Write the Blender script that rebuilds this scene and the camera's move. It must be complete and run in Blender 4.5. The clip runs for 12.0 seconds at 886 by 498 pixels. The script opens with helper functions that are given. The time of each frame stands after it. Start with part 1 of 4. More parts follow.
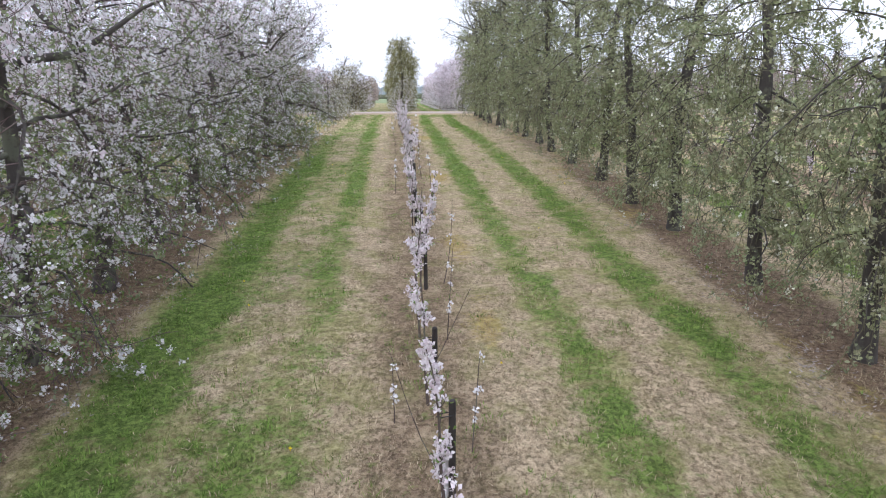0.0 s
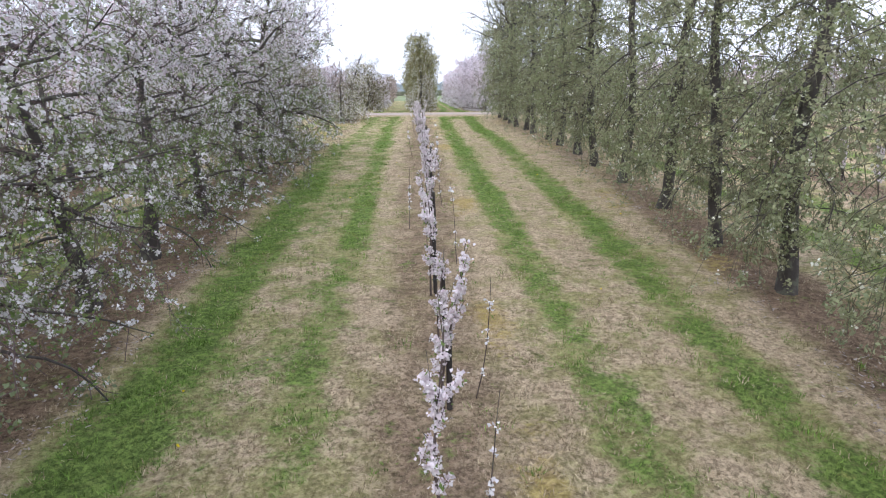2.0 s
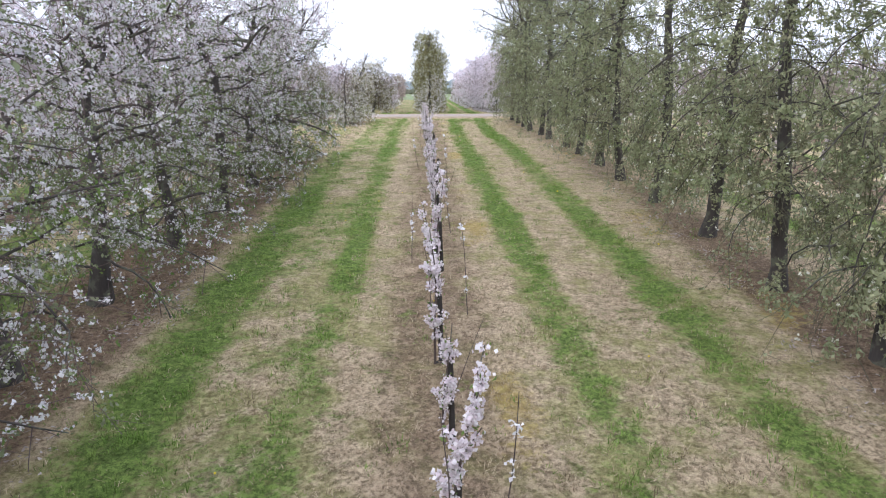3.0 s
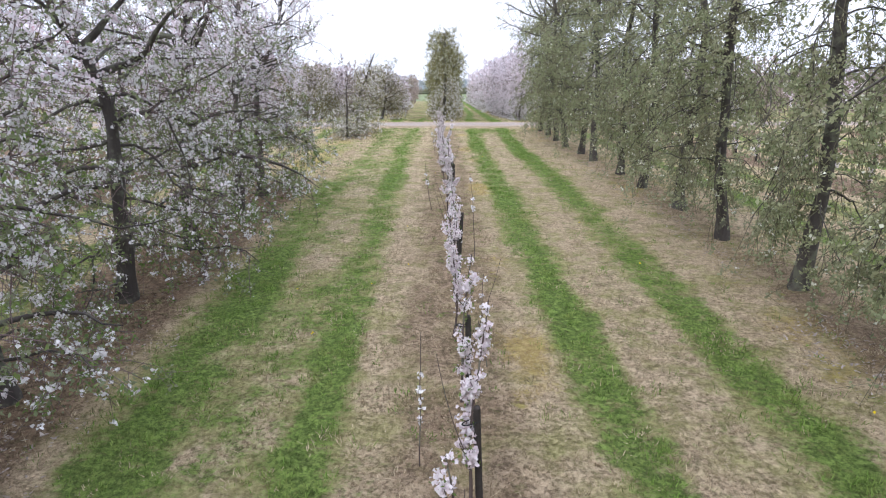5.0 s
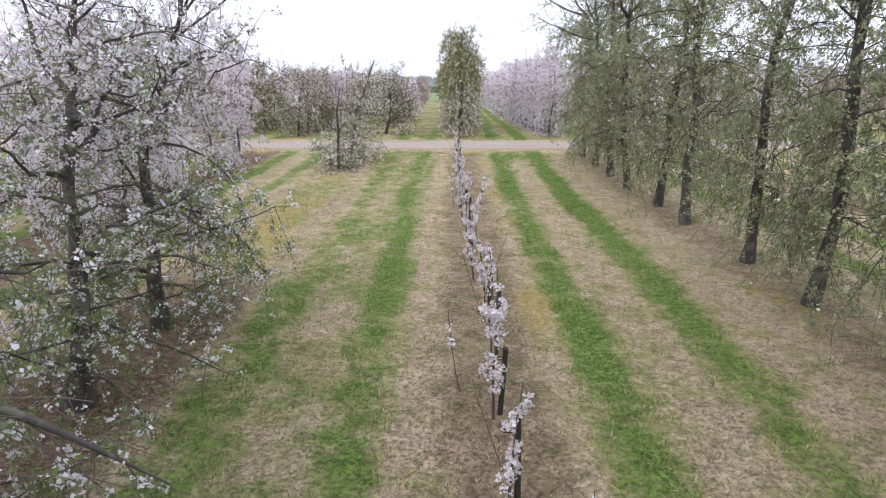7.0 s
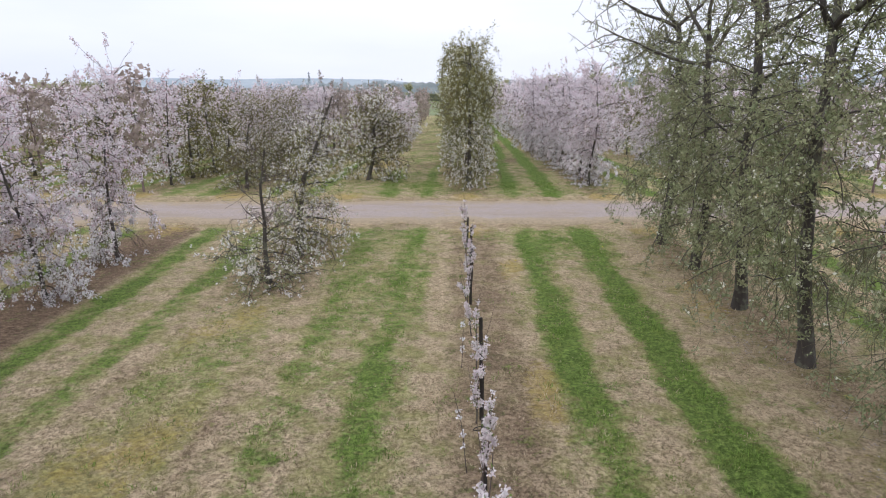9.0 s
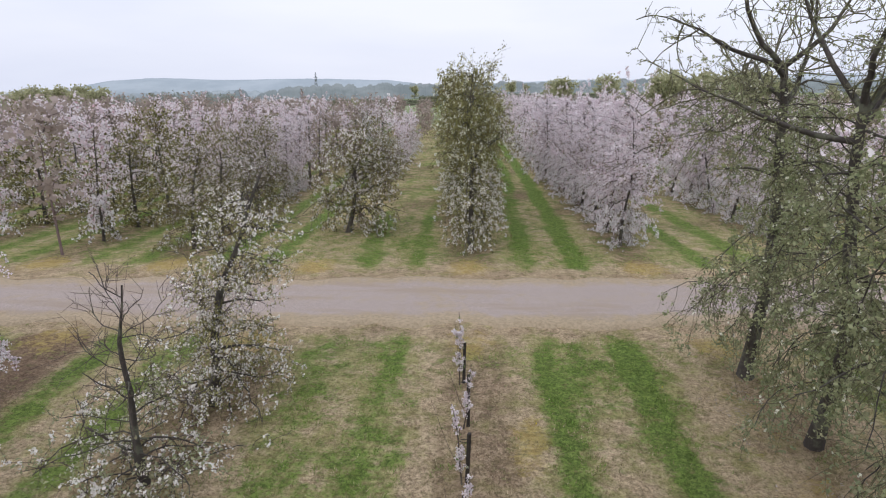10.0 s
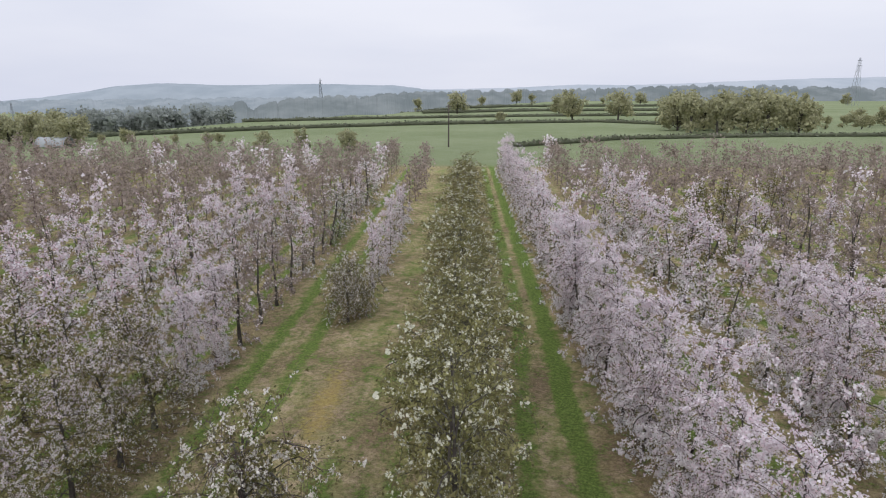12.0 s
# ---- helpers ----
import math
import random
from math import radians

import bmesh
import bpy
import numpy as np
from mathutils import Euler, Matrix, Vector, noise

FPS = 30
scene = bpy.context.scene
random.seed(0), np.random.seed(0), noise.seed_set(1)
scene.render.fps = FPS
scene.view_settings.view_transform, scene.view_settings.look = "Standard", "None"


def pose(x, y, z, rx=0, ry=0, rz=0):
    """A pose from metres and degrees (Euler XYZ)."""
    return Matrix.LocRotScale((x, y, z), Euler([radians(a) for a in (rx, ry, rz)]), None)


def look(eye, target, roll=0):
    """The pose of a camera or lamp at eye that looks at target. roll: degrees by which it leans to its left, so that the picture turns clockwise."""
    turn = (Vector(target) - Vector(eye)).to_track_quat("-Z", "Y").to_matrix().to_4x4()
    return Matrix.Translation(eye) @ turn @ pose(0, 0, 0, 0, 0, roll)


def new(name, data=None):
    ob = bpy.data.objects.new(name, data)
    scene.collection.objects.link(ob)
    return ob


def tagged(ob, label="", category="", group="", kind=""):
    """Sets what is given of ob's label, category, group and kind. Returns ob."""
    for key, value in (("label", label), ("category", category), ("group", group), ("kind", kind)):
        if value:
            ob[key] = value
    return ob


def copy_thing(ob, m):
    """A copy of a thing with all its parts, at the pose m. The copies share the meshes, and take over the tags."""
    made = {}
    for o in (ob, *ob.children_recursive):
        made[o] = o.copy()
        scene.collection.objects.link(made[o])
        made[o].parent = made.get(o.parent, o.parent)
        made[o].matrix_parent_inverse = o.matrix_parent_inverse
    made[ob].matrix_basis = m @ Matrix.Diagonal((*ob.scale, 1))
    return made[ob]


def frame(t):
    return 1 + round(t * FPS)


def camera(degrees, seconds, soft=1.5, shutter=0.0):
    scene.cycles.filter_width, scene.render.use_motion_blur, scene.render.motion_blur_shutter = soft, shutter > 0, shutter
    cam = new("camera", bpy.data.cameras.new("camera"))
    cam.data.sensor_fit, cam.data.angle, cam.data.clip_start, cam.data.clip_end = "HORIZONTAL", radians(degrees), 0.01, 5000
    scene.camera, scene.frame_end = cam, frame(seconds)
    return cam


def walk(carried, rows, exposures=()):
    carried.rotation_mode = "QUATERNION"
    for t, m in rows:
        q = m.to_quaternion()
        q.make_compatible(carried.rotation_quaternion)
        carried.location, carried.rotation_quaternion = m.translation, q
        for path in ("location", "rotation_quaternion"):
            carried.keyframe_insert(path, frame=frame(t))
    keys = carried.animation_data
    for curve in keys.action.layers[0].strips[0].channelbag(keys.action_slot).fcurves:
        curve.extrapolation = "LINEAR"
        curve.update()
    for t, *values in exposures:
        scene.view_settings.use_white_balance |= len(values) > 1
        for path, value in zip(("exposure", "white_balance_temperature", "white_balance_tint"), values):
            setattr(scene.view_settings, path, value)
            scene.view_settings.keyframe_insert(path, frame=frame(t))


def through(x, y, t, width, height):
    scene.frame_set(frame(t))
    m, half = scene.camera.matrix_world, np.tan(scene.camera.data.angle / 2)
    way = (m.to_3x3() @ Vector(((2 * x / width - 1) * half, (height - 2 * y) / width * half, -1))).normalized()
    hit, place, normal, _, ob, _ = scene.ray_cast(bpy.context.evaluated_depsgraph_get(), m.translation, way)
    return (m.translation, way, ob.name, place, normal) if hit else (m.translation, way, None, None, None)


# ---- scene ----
cam = camera(72.0, 12.0, soft=1.1)
PATH = [
    (0, (-0.173, -0.65, 3.517), (-0.037, 1.283, 3.021), -0.1),
    (0.5, (-0.134, 0.138, 3.542), (-0.015, 2.072, 3.045), -0.2),
    (1, (-0.092, 0.993, 3.572), (0.011, 2.926, 3.07), -0.3),
    (1.5, (-0.077, 1.82, 3.638), (0.012, 3.754, 3.135), -0.3),
    (2, (-0.082, 2.763, 3.782), (-0.008, 4.696, 3.275), -0.3),
    (2.5, (-0.034, 3.689, 3.888), (0.025, 5.622, 3.379), -0.3),
    (3, (0.007, 4.771, 3.996), (0.052, 6.703, 3.482), -0.2),
    (3.2, (0.037, 5.213, 4.059), (0.075, 7.144, 3.541), -0.3),
    (5, (-0.099, 10.295, 4.345), (-0.094, 12.227, 3.829), -0.0),
    (5.5, (-0.21, 11.875, 4.485), (-0.215, 13.806, 3.965), -0.1),
    (6, (-0.327, 13.712, 4.671), (-0.338, 15.643, 4.151), 0.2),
    (6.5, (-0.407, 15.552, 4.882), (-0.422, 17.483, 4.358), 0.3),
    (7, (-0.451, 17.774, 5.165), (-0.475, 19.702, 4.637), 0.1),
    (7.2, (-0.419, 18.753, 5.226), (-0.442, 20.682, 4.698), 0.1),
    (8.8, (-0.546, 27.248, 6.14), (-0.581, 29.182, 5.63), -0.3),
    (9, (-0.532, 28.553, 6.315), (-0.565, 30.485, 5.801), -0.1),
    (9.5, (-0.33, 31.49, 6.83), (-0.375, 33.422, 6.313), -0.0),
    (10, (-0.228, 34.585, 7.548), (-0.282, 36.517, 7.035), 0.0),
    (10.5, (-0.167, 37.81, 8.357), (-0.225, 39.744, 7.849), -0.0),
    (11, (-0.064, 41.109, 9.584), (-0.128, 43.043, 9.078), -0.0),
    (11.5, (0.065, 44.022, 11.016), (-0.003, 45.956, 10.508), 0.1),
    (12, (0.313, 47.521, 12.474), (0.242, 49.456, 11.973), -0.0),
]
walk(cam, [(t, look(eye, target, roll)) for t, eye, target, roll in PATH], exposures=[(0, 0.49, 5900, 13), (3, 0.57, 5900, 13), (6, 0.53, 6000, 13), (9, 0.09, 6250, 12), (10.5, -0.12, 6350, 12), (12, -0.22, 6400, 12)])

# ---- light ----
SUN_EL, SUN_AZ = radians(48), radians(215)
world = bpy.data.worlds.new("overcast_sky")
scene.world = world
world.use_nodes = True
wn, wl = world.node_tree.nodes, world.node_tree.links
wn.clear()
w_out = wn.new("ShaderNodeOutputWorld")
w_mix = wn.new("ShaderNodeMixShader")
w_mix.inputs[0].default_value = 0.9
w_sky = wn.new("ShaderNodeTexSky")
w_sky.sky_type = "NISHITA"
w_sky.sun_disc = False
w_sky.sun_elevation, w_sky.sun_rotation = SUN_EL, SUN_AZ
w_sky.dust_density = 4.0
w_b1 = wn.new("ShaderNodeBackground")
w_b1.inputs[1].default_value = 0.1
wl.new(w_sky.outputs[0], w_b1.inputs[0])
w_co = wn.new("ShaderNodeTexCoord")
w_map = wn.new("ShaderNodeMapping")
w_map.inputs["Scale"].default_value = (1.0, 1.0, 4.5)
wl.new(w_co.outputs["Generated"], w_map.inputs[0])
w_noise = wn.new("ShaderNodeTexNoise")
w_noise.inputs["Scale"].default_value = 1.6
w_noise.inputs["Detail"].default_value = 5.0
w_noise.inputs["Roughness"].default_value = 0.45
wl.new(w_map.outputs[0], w_noise.inputs["Vector"])
w_ramp = wn.new("ShaderNodeValToRGB")
w_ramp.color_ramp.elements[0].position, w_ramp.color_ramp.elements[0].color = 0.3, (0.73, 0.775, 0.91, 1)
w_ramp.color_ramp.elements[1].position, w_ramp.color_ramp.elements[1].color = 0.7, (0.93, 0.95, 1.03, 1)
wl.new(w_noise.outputs["Fac"], w_ramp.inputs[0])
w_b2 = wn.new("ShaderNodeBackground")
w_sep = wn.new("ShaderNodeSeparateXYZ")
wl.new(w_co.outputs["Generated"], w_sep.inputs[0])
w_lift = wn.new("ShaderNodeMapRange")
w_lift.inputs["From Min"].default_value, w_lift.inputs["From Max"].default_value = 0.12, 0.9
w_lift.inputs["To Min"].default_value, w_lift.inputs["To Max"].default_value = 1.12, 1.95
wl.new(w_sep.outputs["Z"], w_lift.inputs["Value"])
wl.new(w_lift.outputs[0], w_b2.inputs[1])
wl.new(w_ramp.outputs[0], w_b2.inputs[0])
wl.new(w_b1.outputs[0], w_mix.inputs[1])
wl.new(w_b2.outputs[0], w_mix.inputs[2])
wl.new(w_mix.outputs[0], w_out.inputs[0])

sun_data = bpy.data.lights.new("sun", "SUN")
sun_data.energy, sun_data.angle, sun_data.color = 0.8, radians(25), (1.0, 0.96, 0.9)
sun = new("sun", sun_data)
sun.matrix_world = look((0, 0, 0), (-math.sin(SUN_AZ) * math.cos(SUN_EL), -math.cos(SUN_AZ) * math.cos(SUN_EL), -math.sin(SUN_EL)))
sun.location = (0, 0, 60)


# ---- materials ----
class Nodes:
    """A short way to write a node material."""

    def __init__(self, name):
        self.mat = bpy.data.materials.new(name)
        self.mat.use_nodes = True
        self.n, self.l = self.mat.node_tree.nodes, self.mat.node_tree.links
        self.n.clear()
        self.out = self.n.new("ShaderNodeOutputMaterial")

    def put(self, socket, value):
        if isinstance(value, bpy.types.NodeSocket):
            self.l.new(value, socket)
        elif isinstance(value, tuple) and len(value) == 3 and socket.type == "RGBA":
            socket.default_value = (*value, 1)
        else:
            socket.default_value = value

    def pos(self):
        return self.n.new("ShaderNodeNewGeometry").outputs["Position"]

    def island(self):
        return self.n.new("ShaderNodeNewGeometry").outputs["Random Per Island"]

    def obrandom(self):
        return self.n.new("ShaderNodeObjectInfo").outputs["Random"]

    def attr(self, name):
        a = self.n.new("ShaderNodeAttribute")
        a.attribute_name = name
        return a.outputs["Fac"]

    def noise(self, scale, detail=4.0, rough=0.55, vec=None, stretch=None):
        t = self.n.new("ShaderNodeTexNoise")
        t.inputs["Scale"].default_value, t.inputs["Detail"].default_value, t.inputs["Roughness"].default_value = scale, detail, rough
        v = vec or self.pos()
        if stretch:
            m = self.n.new("ShaderNodeMapping")
            m.inputs["Scale"].default_value = stretch
            self.l.new(v, m.inputs[0])
            v = m.outputs[0]
        self.l.new(v, t.inputs["Vector"])
        return t.outputs["Fac"]

    def math(self, op, a, b=0.0, clamp=False):
        m = self.n.new("ShaderNodeMath")
        m.operation, m.use_clamp = op, clamp
        self.put(m.inputs[0], a)
        self.put(m.inputs[1], b)
        return m.outputs[0]

    def step(self, v, lo, hi):
        m = self.n.new("ShaderNodeMapRange")
        m.interpolation_type = "SMOOTHSTEP"
        self.put(m.inputs["Value"], v)
        m.inputs["From Min"].default_value, m.inputs["From Max"].default_value = lo, hi
        return m.outputs[0]

    def mix(self, f, a, b):
        m = self.n.new("ShaderNodeMix")
        m.data_type = "RGBA"
        self.put(m.inputs[0], f)
        self.put(m.inputs[6], a)
        self.put(m.inputs[7], b)
        return m.outputs[2]

    def bump(self, h, strength, dist):
        b = self.n.new("ShaderNodeBump")
        b.inputs["Strength"].default_value, b.inputs["Distance"].default_value = strength, dist
        self.l.new(h, b.inputs["Height"])
        return b.outputs[0]

    def surface(self, color, rough=0.9, normal=None, spec=0.25):
        p = self.n.new("ShaderNodeBsdfPrincipled")
        self.put(p.inputs["Base Color"], color)
        self.put(p.inputs["Roughness"], rough)
        p.inputs["Specular IOR Level"].default_value = spec
        if normal:
            self.l.new(normal, p.inputs["Normal"])
        self.l.new(p.outputs[0], self.out.inputs[0])
        return self.mat

    def thin(self, color, through=0.4):
        """A thin petal or leaf that lets some light through."""
        d, t, m = self.n.new("ShaderNodeBsdfDiffuse"), self.n.new("ShaderNodeBsdfTranslucent"), self.n.new("ShaderNodeMixShader")
        self.put(d.inputs[0], color)
        self.put(t.inputs[0], color)
        m.inputs[0].default_value = through
        self.l.new(d.outputs[0], m.inputs[1])
        self.l.new(t.outputs[0], m.inputs[2])
        self.l.new(m.outputs[0], self.out.inputs[0])
        return self.mat


def petal_material(name, pale, tint):
    m = Nodes(name)
    f = m.math("MULTIPLY", m.math("ADD", m.island(), m.noise(1.3, 3)), 0.5)
    c = m.mix(m.step(f, 0.25, 0.8), pale, tint)
    return m.thin(c, 0.35)


def leaf_material(name, a, b, c):
    m = Nodes(name)
    col = m.mix(m.island(), a, b)
    col = m.mix(m.math("MULTIPLY", m.step(m.noise(0.9, 3), 0.45, 0.7), 0.6), col, c)
    return m.thin(col, 0.4)


def bark_material(name, dark, pale, lichen, amount):
    m = Nodes(name)
    col = m.mix(m.noise(9.0, 6, 0.65, stretch=(1, 1, 0.25)), dark, pale)
    col = m.mix(m.math("MULTIPLY", m.step(m.noise(5.0, 5, 0.6), 0.5, 0.62), amount), col, lichen)
    return m.surface(col, 0.95, m.bump(m.noise(28.0, 5, 0.6, stretch=(1, 1, 0.3)), 0.7, 0.02))


def ground_material():
    m = Nodes("orchard_floor")
    fine, mid, big, tuft = m.noise(70.0, 5, 0.75), m.noise(4.5, 7, 0.72), m.noise(1.5, 6, 0.68), m.noise(11.0, 9, 0.78, stretch=(0.75, 1.0, 1.0))
    straw = m.mix(m.step(tuft, 0.34, 0.66), (0.38, 0.28, 0.172), (0.70, 0.55, 0.36))
    straw = m.mix(m.math("MULTIPLY", m.step(fine, 0.48, 0.62), 0.5), straw, (0.77, 0.625, 0.42))
    straw = m.mix(m.math("MULTIPLY", m.step(mid, 0.5, 0.66), 0.45), straw, (0.19, 0.19, 0.085))
    green = m.mix(m.step(tuft, 0.34, 0.66), (0.075, 0.13, 0.024), (0.225, 0.345, 0.068))
    green = m.mix(m.math("MULTIPLY", m.step(mid, 0.48, 0.66), 0.4), green, (0.23, 0.27, 0.08))
    brown = m.mix(m.step(tuft, 0.34, 0.68), (0.15, 0.097, 0.06), (0.41, 0.29, 0.19))
    brown = m.mix(m.math("MULTIPLY", m.step(fine, 0.5, 0.7), 0.45), brown, (0.46, 0.36, 0.28))
    brown = m.mix(m.math("MULTIPLY", m.step(mid, 0.52, 0.66), 0.45), brown, (0.17, 0.165, 0.07))
    moss = m.mix(m.step(tuft, 0.35, 0.66), (0.35, 0.24, 0.08), (0.57, 0.44, 0.16))
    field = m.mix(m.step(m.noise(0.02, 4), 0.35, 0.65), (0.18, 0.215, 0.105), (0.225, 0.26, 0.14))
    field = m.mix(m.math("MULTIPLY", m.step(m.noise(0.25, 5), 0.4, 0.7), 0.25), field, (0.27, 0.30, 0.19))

    def mask(name, large, small, lo, hi):
        v = m.math("ADD", m.attr(name), m.math("MULTIPLY", m.math("SUBTRACT", big, 0.5), large))
        v = m.math("ADD", v, m.math("MULTIPLY", m.math("SUBTRACT", m.math("MULTIPLY", m.math("ADD", mid, tuft), 0.5), 0.5), small))
        return m.step(v, lo, hi)

    clod = m.step(m.noise(6.5, 8, 0.8), 0.54, 0.66)
    # Shadows between grass clumps, put into the colour as dark specks.
    shade_pits = m.step(m.noise(21.0, 7, 0.78, stretch=(1.0, 0.85, 1.0)), 0.50, 0.58)
    dark = m.math("MAXIMUM", m.math("MULTIPLY", clod, 0.5), m.math("MULTIPLY", shade_pits, 0.55))
    straw = m.mix(dark, straw, (0.125, 0.09, 0.052))
    green = m.mix(dark, green, (0.03, 0.058, 0.014))
    brown = m.mix(dark, brown, (0.075, 0.052, 0.038))
    lime = m.mix(m.step(tuft, 0.34, 0.66), (0.17, 0.175, 0.05), (0.42, 0.41, 0.15))
    col = m.mix(m.math("MULTIPLY", m.step(m.math("ADD", m.noise(1.7, 5, 0.65), m.math("MULTIPLY", m.attr("turf"), 0.35)), 0.48, 0.72), 0.68), straw, lime)
    col = m.mix(mask("earth", 0.9, 1.4, 0.25, 0.75), col, brown)
    col = m.mix(m.math("MULTIPLY", mask("turf", 1.7, 2.6, 0.26, 0.78), 0.9), col, green)
    col = m.mix(m.math("MULTIPLY", mask("moss", 1.2, 2.2, 0.3, 0.85), 0.8), col, moss)
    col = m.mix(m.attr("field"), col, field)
    h = m.math("ADD", m.math("MULTIPLY", tuft, 0.7), m.math("MULTIPLY", mid, 0.5))
    h = m.math("SUBTRACT", h, m.math("MULTIPLY", shade_pits, 0.15))
    return m.surface(col, 1.0, m.bump(h, 1.0, 0.12), 0.1)


def gravel_material():
    m = Nodes("track_gravel")
    stones, mid = m.noise(42.0, 4, 0.7), m.noise(3.0, 6, 0.65)
    c = m.mix(m.step(stones, 0.3, 0.7), (0.225, 0.183, 0.16), (0.40, 0.338, 0.30))
    c = m.mix(m.math("MULTIPLY", m.step(m.noise(0.8, 4, 0.6, stretch=(0.3, 1.8, 1)), 0.45, 0.62), 0.7), c, (0.28, 0.22, 0.165))
    verge = m.step(m.math("ADD", m.attr("verge"), m.math("MULTIPLY", m.math("SUBTRACT", mid, 0.5), 1.6)), 0.15, 0.85)
    grass = m.mix(m.step(m.noise(11.0, 9, 0.78), 0.34, 0.66), (0.25, 0.197, 0.125), (0.38, 0.30, 0.20))
    c = m.mix(m.math("MULTIPLY", verge, 0.95), c, grass)
    return m.surface(c, 0.95, m.bump(stones, 0.6, 0.03), 0.2)


def painted_haze_material(name, a, b, scale):
    """Pale backdrop of far country: damp-air haze put into its colour and glow."""
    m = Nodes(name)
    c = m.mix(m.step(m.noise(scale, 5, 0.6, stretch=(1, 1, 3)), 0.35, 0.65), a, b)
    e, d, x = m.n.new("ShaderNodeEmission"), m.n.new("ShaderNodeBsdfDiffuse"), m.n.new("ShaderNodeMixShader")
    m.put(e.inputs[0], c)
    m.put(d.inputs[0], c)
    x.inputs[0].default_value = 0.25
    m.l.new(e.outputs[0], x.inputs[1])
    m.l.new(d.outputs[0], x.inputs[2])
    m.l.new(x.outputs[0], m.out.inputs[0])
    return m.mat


def plain(name, a, b, scale, rough=0.8, spec=0.3, bump=0.3):
    m = Nodes(name)
    n = m.noise(scale, 5, 0.6)
    return m.surface(m.mix(n, a, b), rough, m.bump(n, bump, 0.01), spec)


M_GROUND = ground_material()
M_GRAVEL = gravel_material()
M_BARK = bark_material("apple_bark", (0.028, 0.023, 0.02), (0.11, 0.095, 0.085), (0.17, 0.18, 0.12), 0.55)
M_TWIG = bark_material("twig_bark", (0.05, 0.036, 0.032), (0.14, 0.105, 0.09), (0.19, 0.19, 0.13), 0.5)
M_TWIG_RED = bark_material("reddish_twig_bark", (0.10, 0.064, 0.06), (0.23, 0.17, 0.158), (0.20, 0.19, 0.15), 0.35)
M_TWIG_GREEN = bark_material("mossy_twig_bark", (0.085, 0.076, 0.052), (0.19, 0.175, 0.11), (0.20, 0.21, 0.10), 0.7)
M_WHITE = petal_material("white_petals", (0.84, 0.825, 0.81), (0.71, 0.665, 0.67))
M_PINK = petal_material("pale_pink_petals", (0.85, 0.81, 0.82), (0.715, 0.60, 0.635))
M_YOUNG = petal_material("creamy_white_petals", (0.83, 0.785, 0.78), (0.71, 0.61, 0.635))
M_BUD = petal_material("pink_buds", (0.70, 0.47, 0.50), (0.74, 0.62, 0.63))
M_IVORY = petal_material("ivory_petals", (0.87, 0.85, 0.79), (0.76, 0.70, 0.66))
M_CREAM = petal_material("cream_petals", (0.78, 0.78, 0.64), (0.70, 0.68, 0.55))
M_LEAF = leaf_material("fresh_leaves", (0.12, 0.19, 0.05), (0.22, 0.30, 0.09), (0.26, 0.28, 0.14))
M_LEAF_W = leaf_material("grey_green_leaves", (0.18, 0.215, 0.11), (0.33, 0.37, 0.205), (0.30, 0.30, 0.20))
M_LEAF_O = leaf_material("olive_leaves", (0.10, 0.094, 0.04), (0.235, 0.22, 0.095), (0.20, 0.16, 0.085))
M_LEAF_Y = leaf_material("yellow_green_leaves", (0.23, 0.25, 0.13), (0.43, 0.45, 0.26), (0.35, 0.31, 0.21))
M_LEAF_G = leaf_material("golden_green_leaves", (0.21, 0.205, 0.085), (0.40, 0.385, 0.17), (0.33, 0.275, 0.14))
# The grey is distant haze painted into the leaf colour.
M_LEAF_H = leaf_material("haze_grey_leaves", (0.27, 0.295, 0.265), (0.35, 0.375, 0.34), (0.32, 0.34, 0.315))
# Field tree and hedge greens lightened to stand in for haze.
M_LEAF_D = leaf_material("haze_paled_tree_leaves", (0.33, 0.325, 0.185), (0.46, 0.45, 0.27), (0.40, 0.39, 0.28))
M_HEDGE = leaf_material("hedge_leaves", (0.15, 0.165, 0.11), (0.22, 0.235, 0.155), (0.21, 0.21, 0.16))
M_BARE = petal_material("swelling_buds", (0.30, 0.245, 0.20), (0.46, 0.385, 0.345))
M_STAKE = plain("stained_stake_wood", (0.022, 0.019, 0.017), (0.06, 0.05, 0.042), 18.0)
M_TIE = plain("black_rubber", (0.012, 0.012, 0.012), (0.03, 0.03, 0.03), 30.0, 0.6)
M_GUARD = plain("white_plastic", (0.62, 0.60, 0.58), (0.78, 0.76, 0.74), 8.0, 0.5)
M_POLE = plain("weathered_pole", (0.05, 0.042, 0.036), (0.12, 0.10, 0.085), 6.0)
M_STEEL = plain("galvanised_steel", (0.22, 0.24, 0.27), (0.32, 0.34, 0.37), 3.0, 0.6)
M_HILL = painted_haze_material("hazy_hill", (0.37, 0.43, 0.49), (0.44, 0.50, 0.56), 0.006)
M_HILL2 = painted_haze_material("hazy_far_hill", (0.47, 0.53, 0.60), (0.54, 0.59, 0.66), 0.004)
M_WOOD = painted_haze_material("hazy_woods", (0.21, 0.245, 0.255), (0.29, 0.325, 0.335), 0.03)
M_WOOD2 = painted_haze_material("hazier_woods", (0.30, 0.35, 0.39), (0.38, 0.43, 0.47), 0.02)
M_SHEET = plain("white_sheeting", (0.26, 0.28, 0.28), (0.36, 0.38, 0.38), 0.8, 0.5)
M_WALL = plain("pale_render", (0.50, 0.50, 0.50), (0.62, 0.61, 0.60), 0.5)
M_ROOF = plain("grey_slate", (0.16, 0.16, 0.17), (0.24, 0.24, 0.25), 1.0)


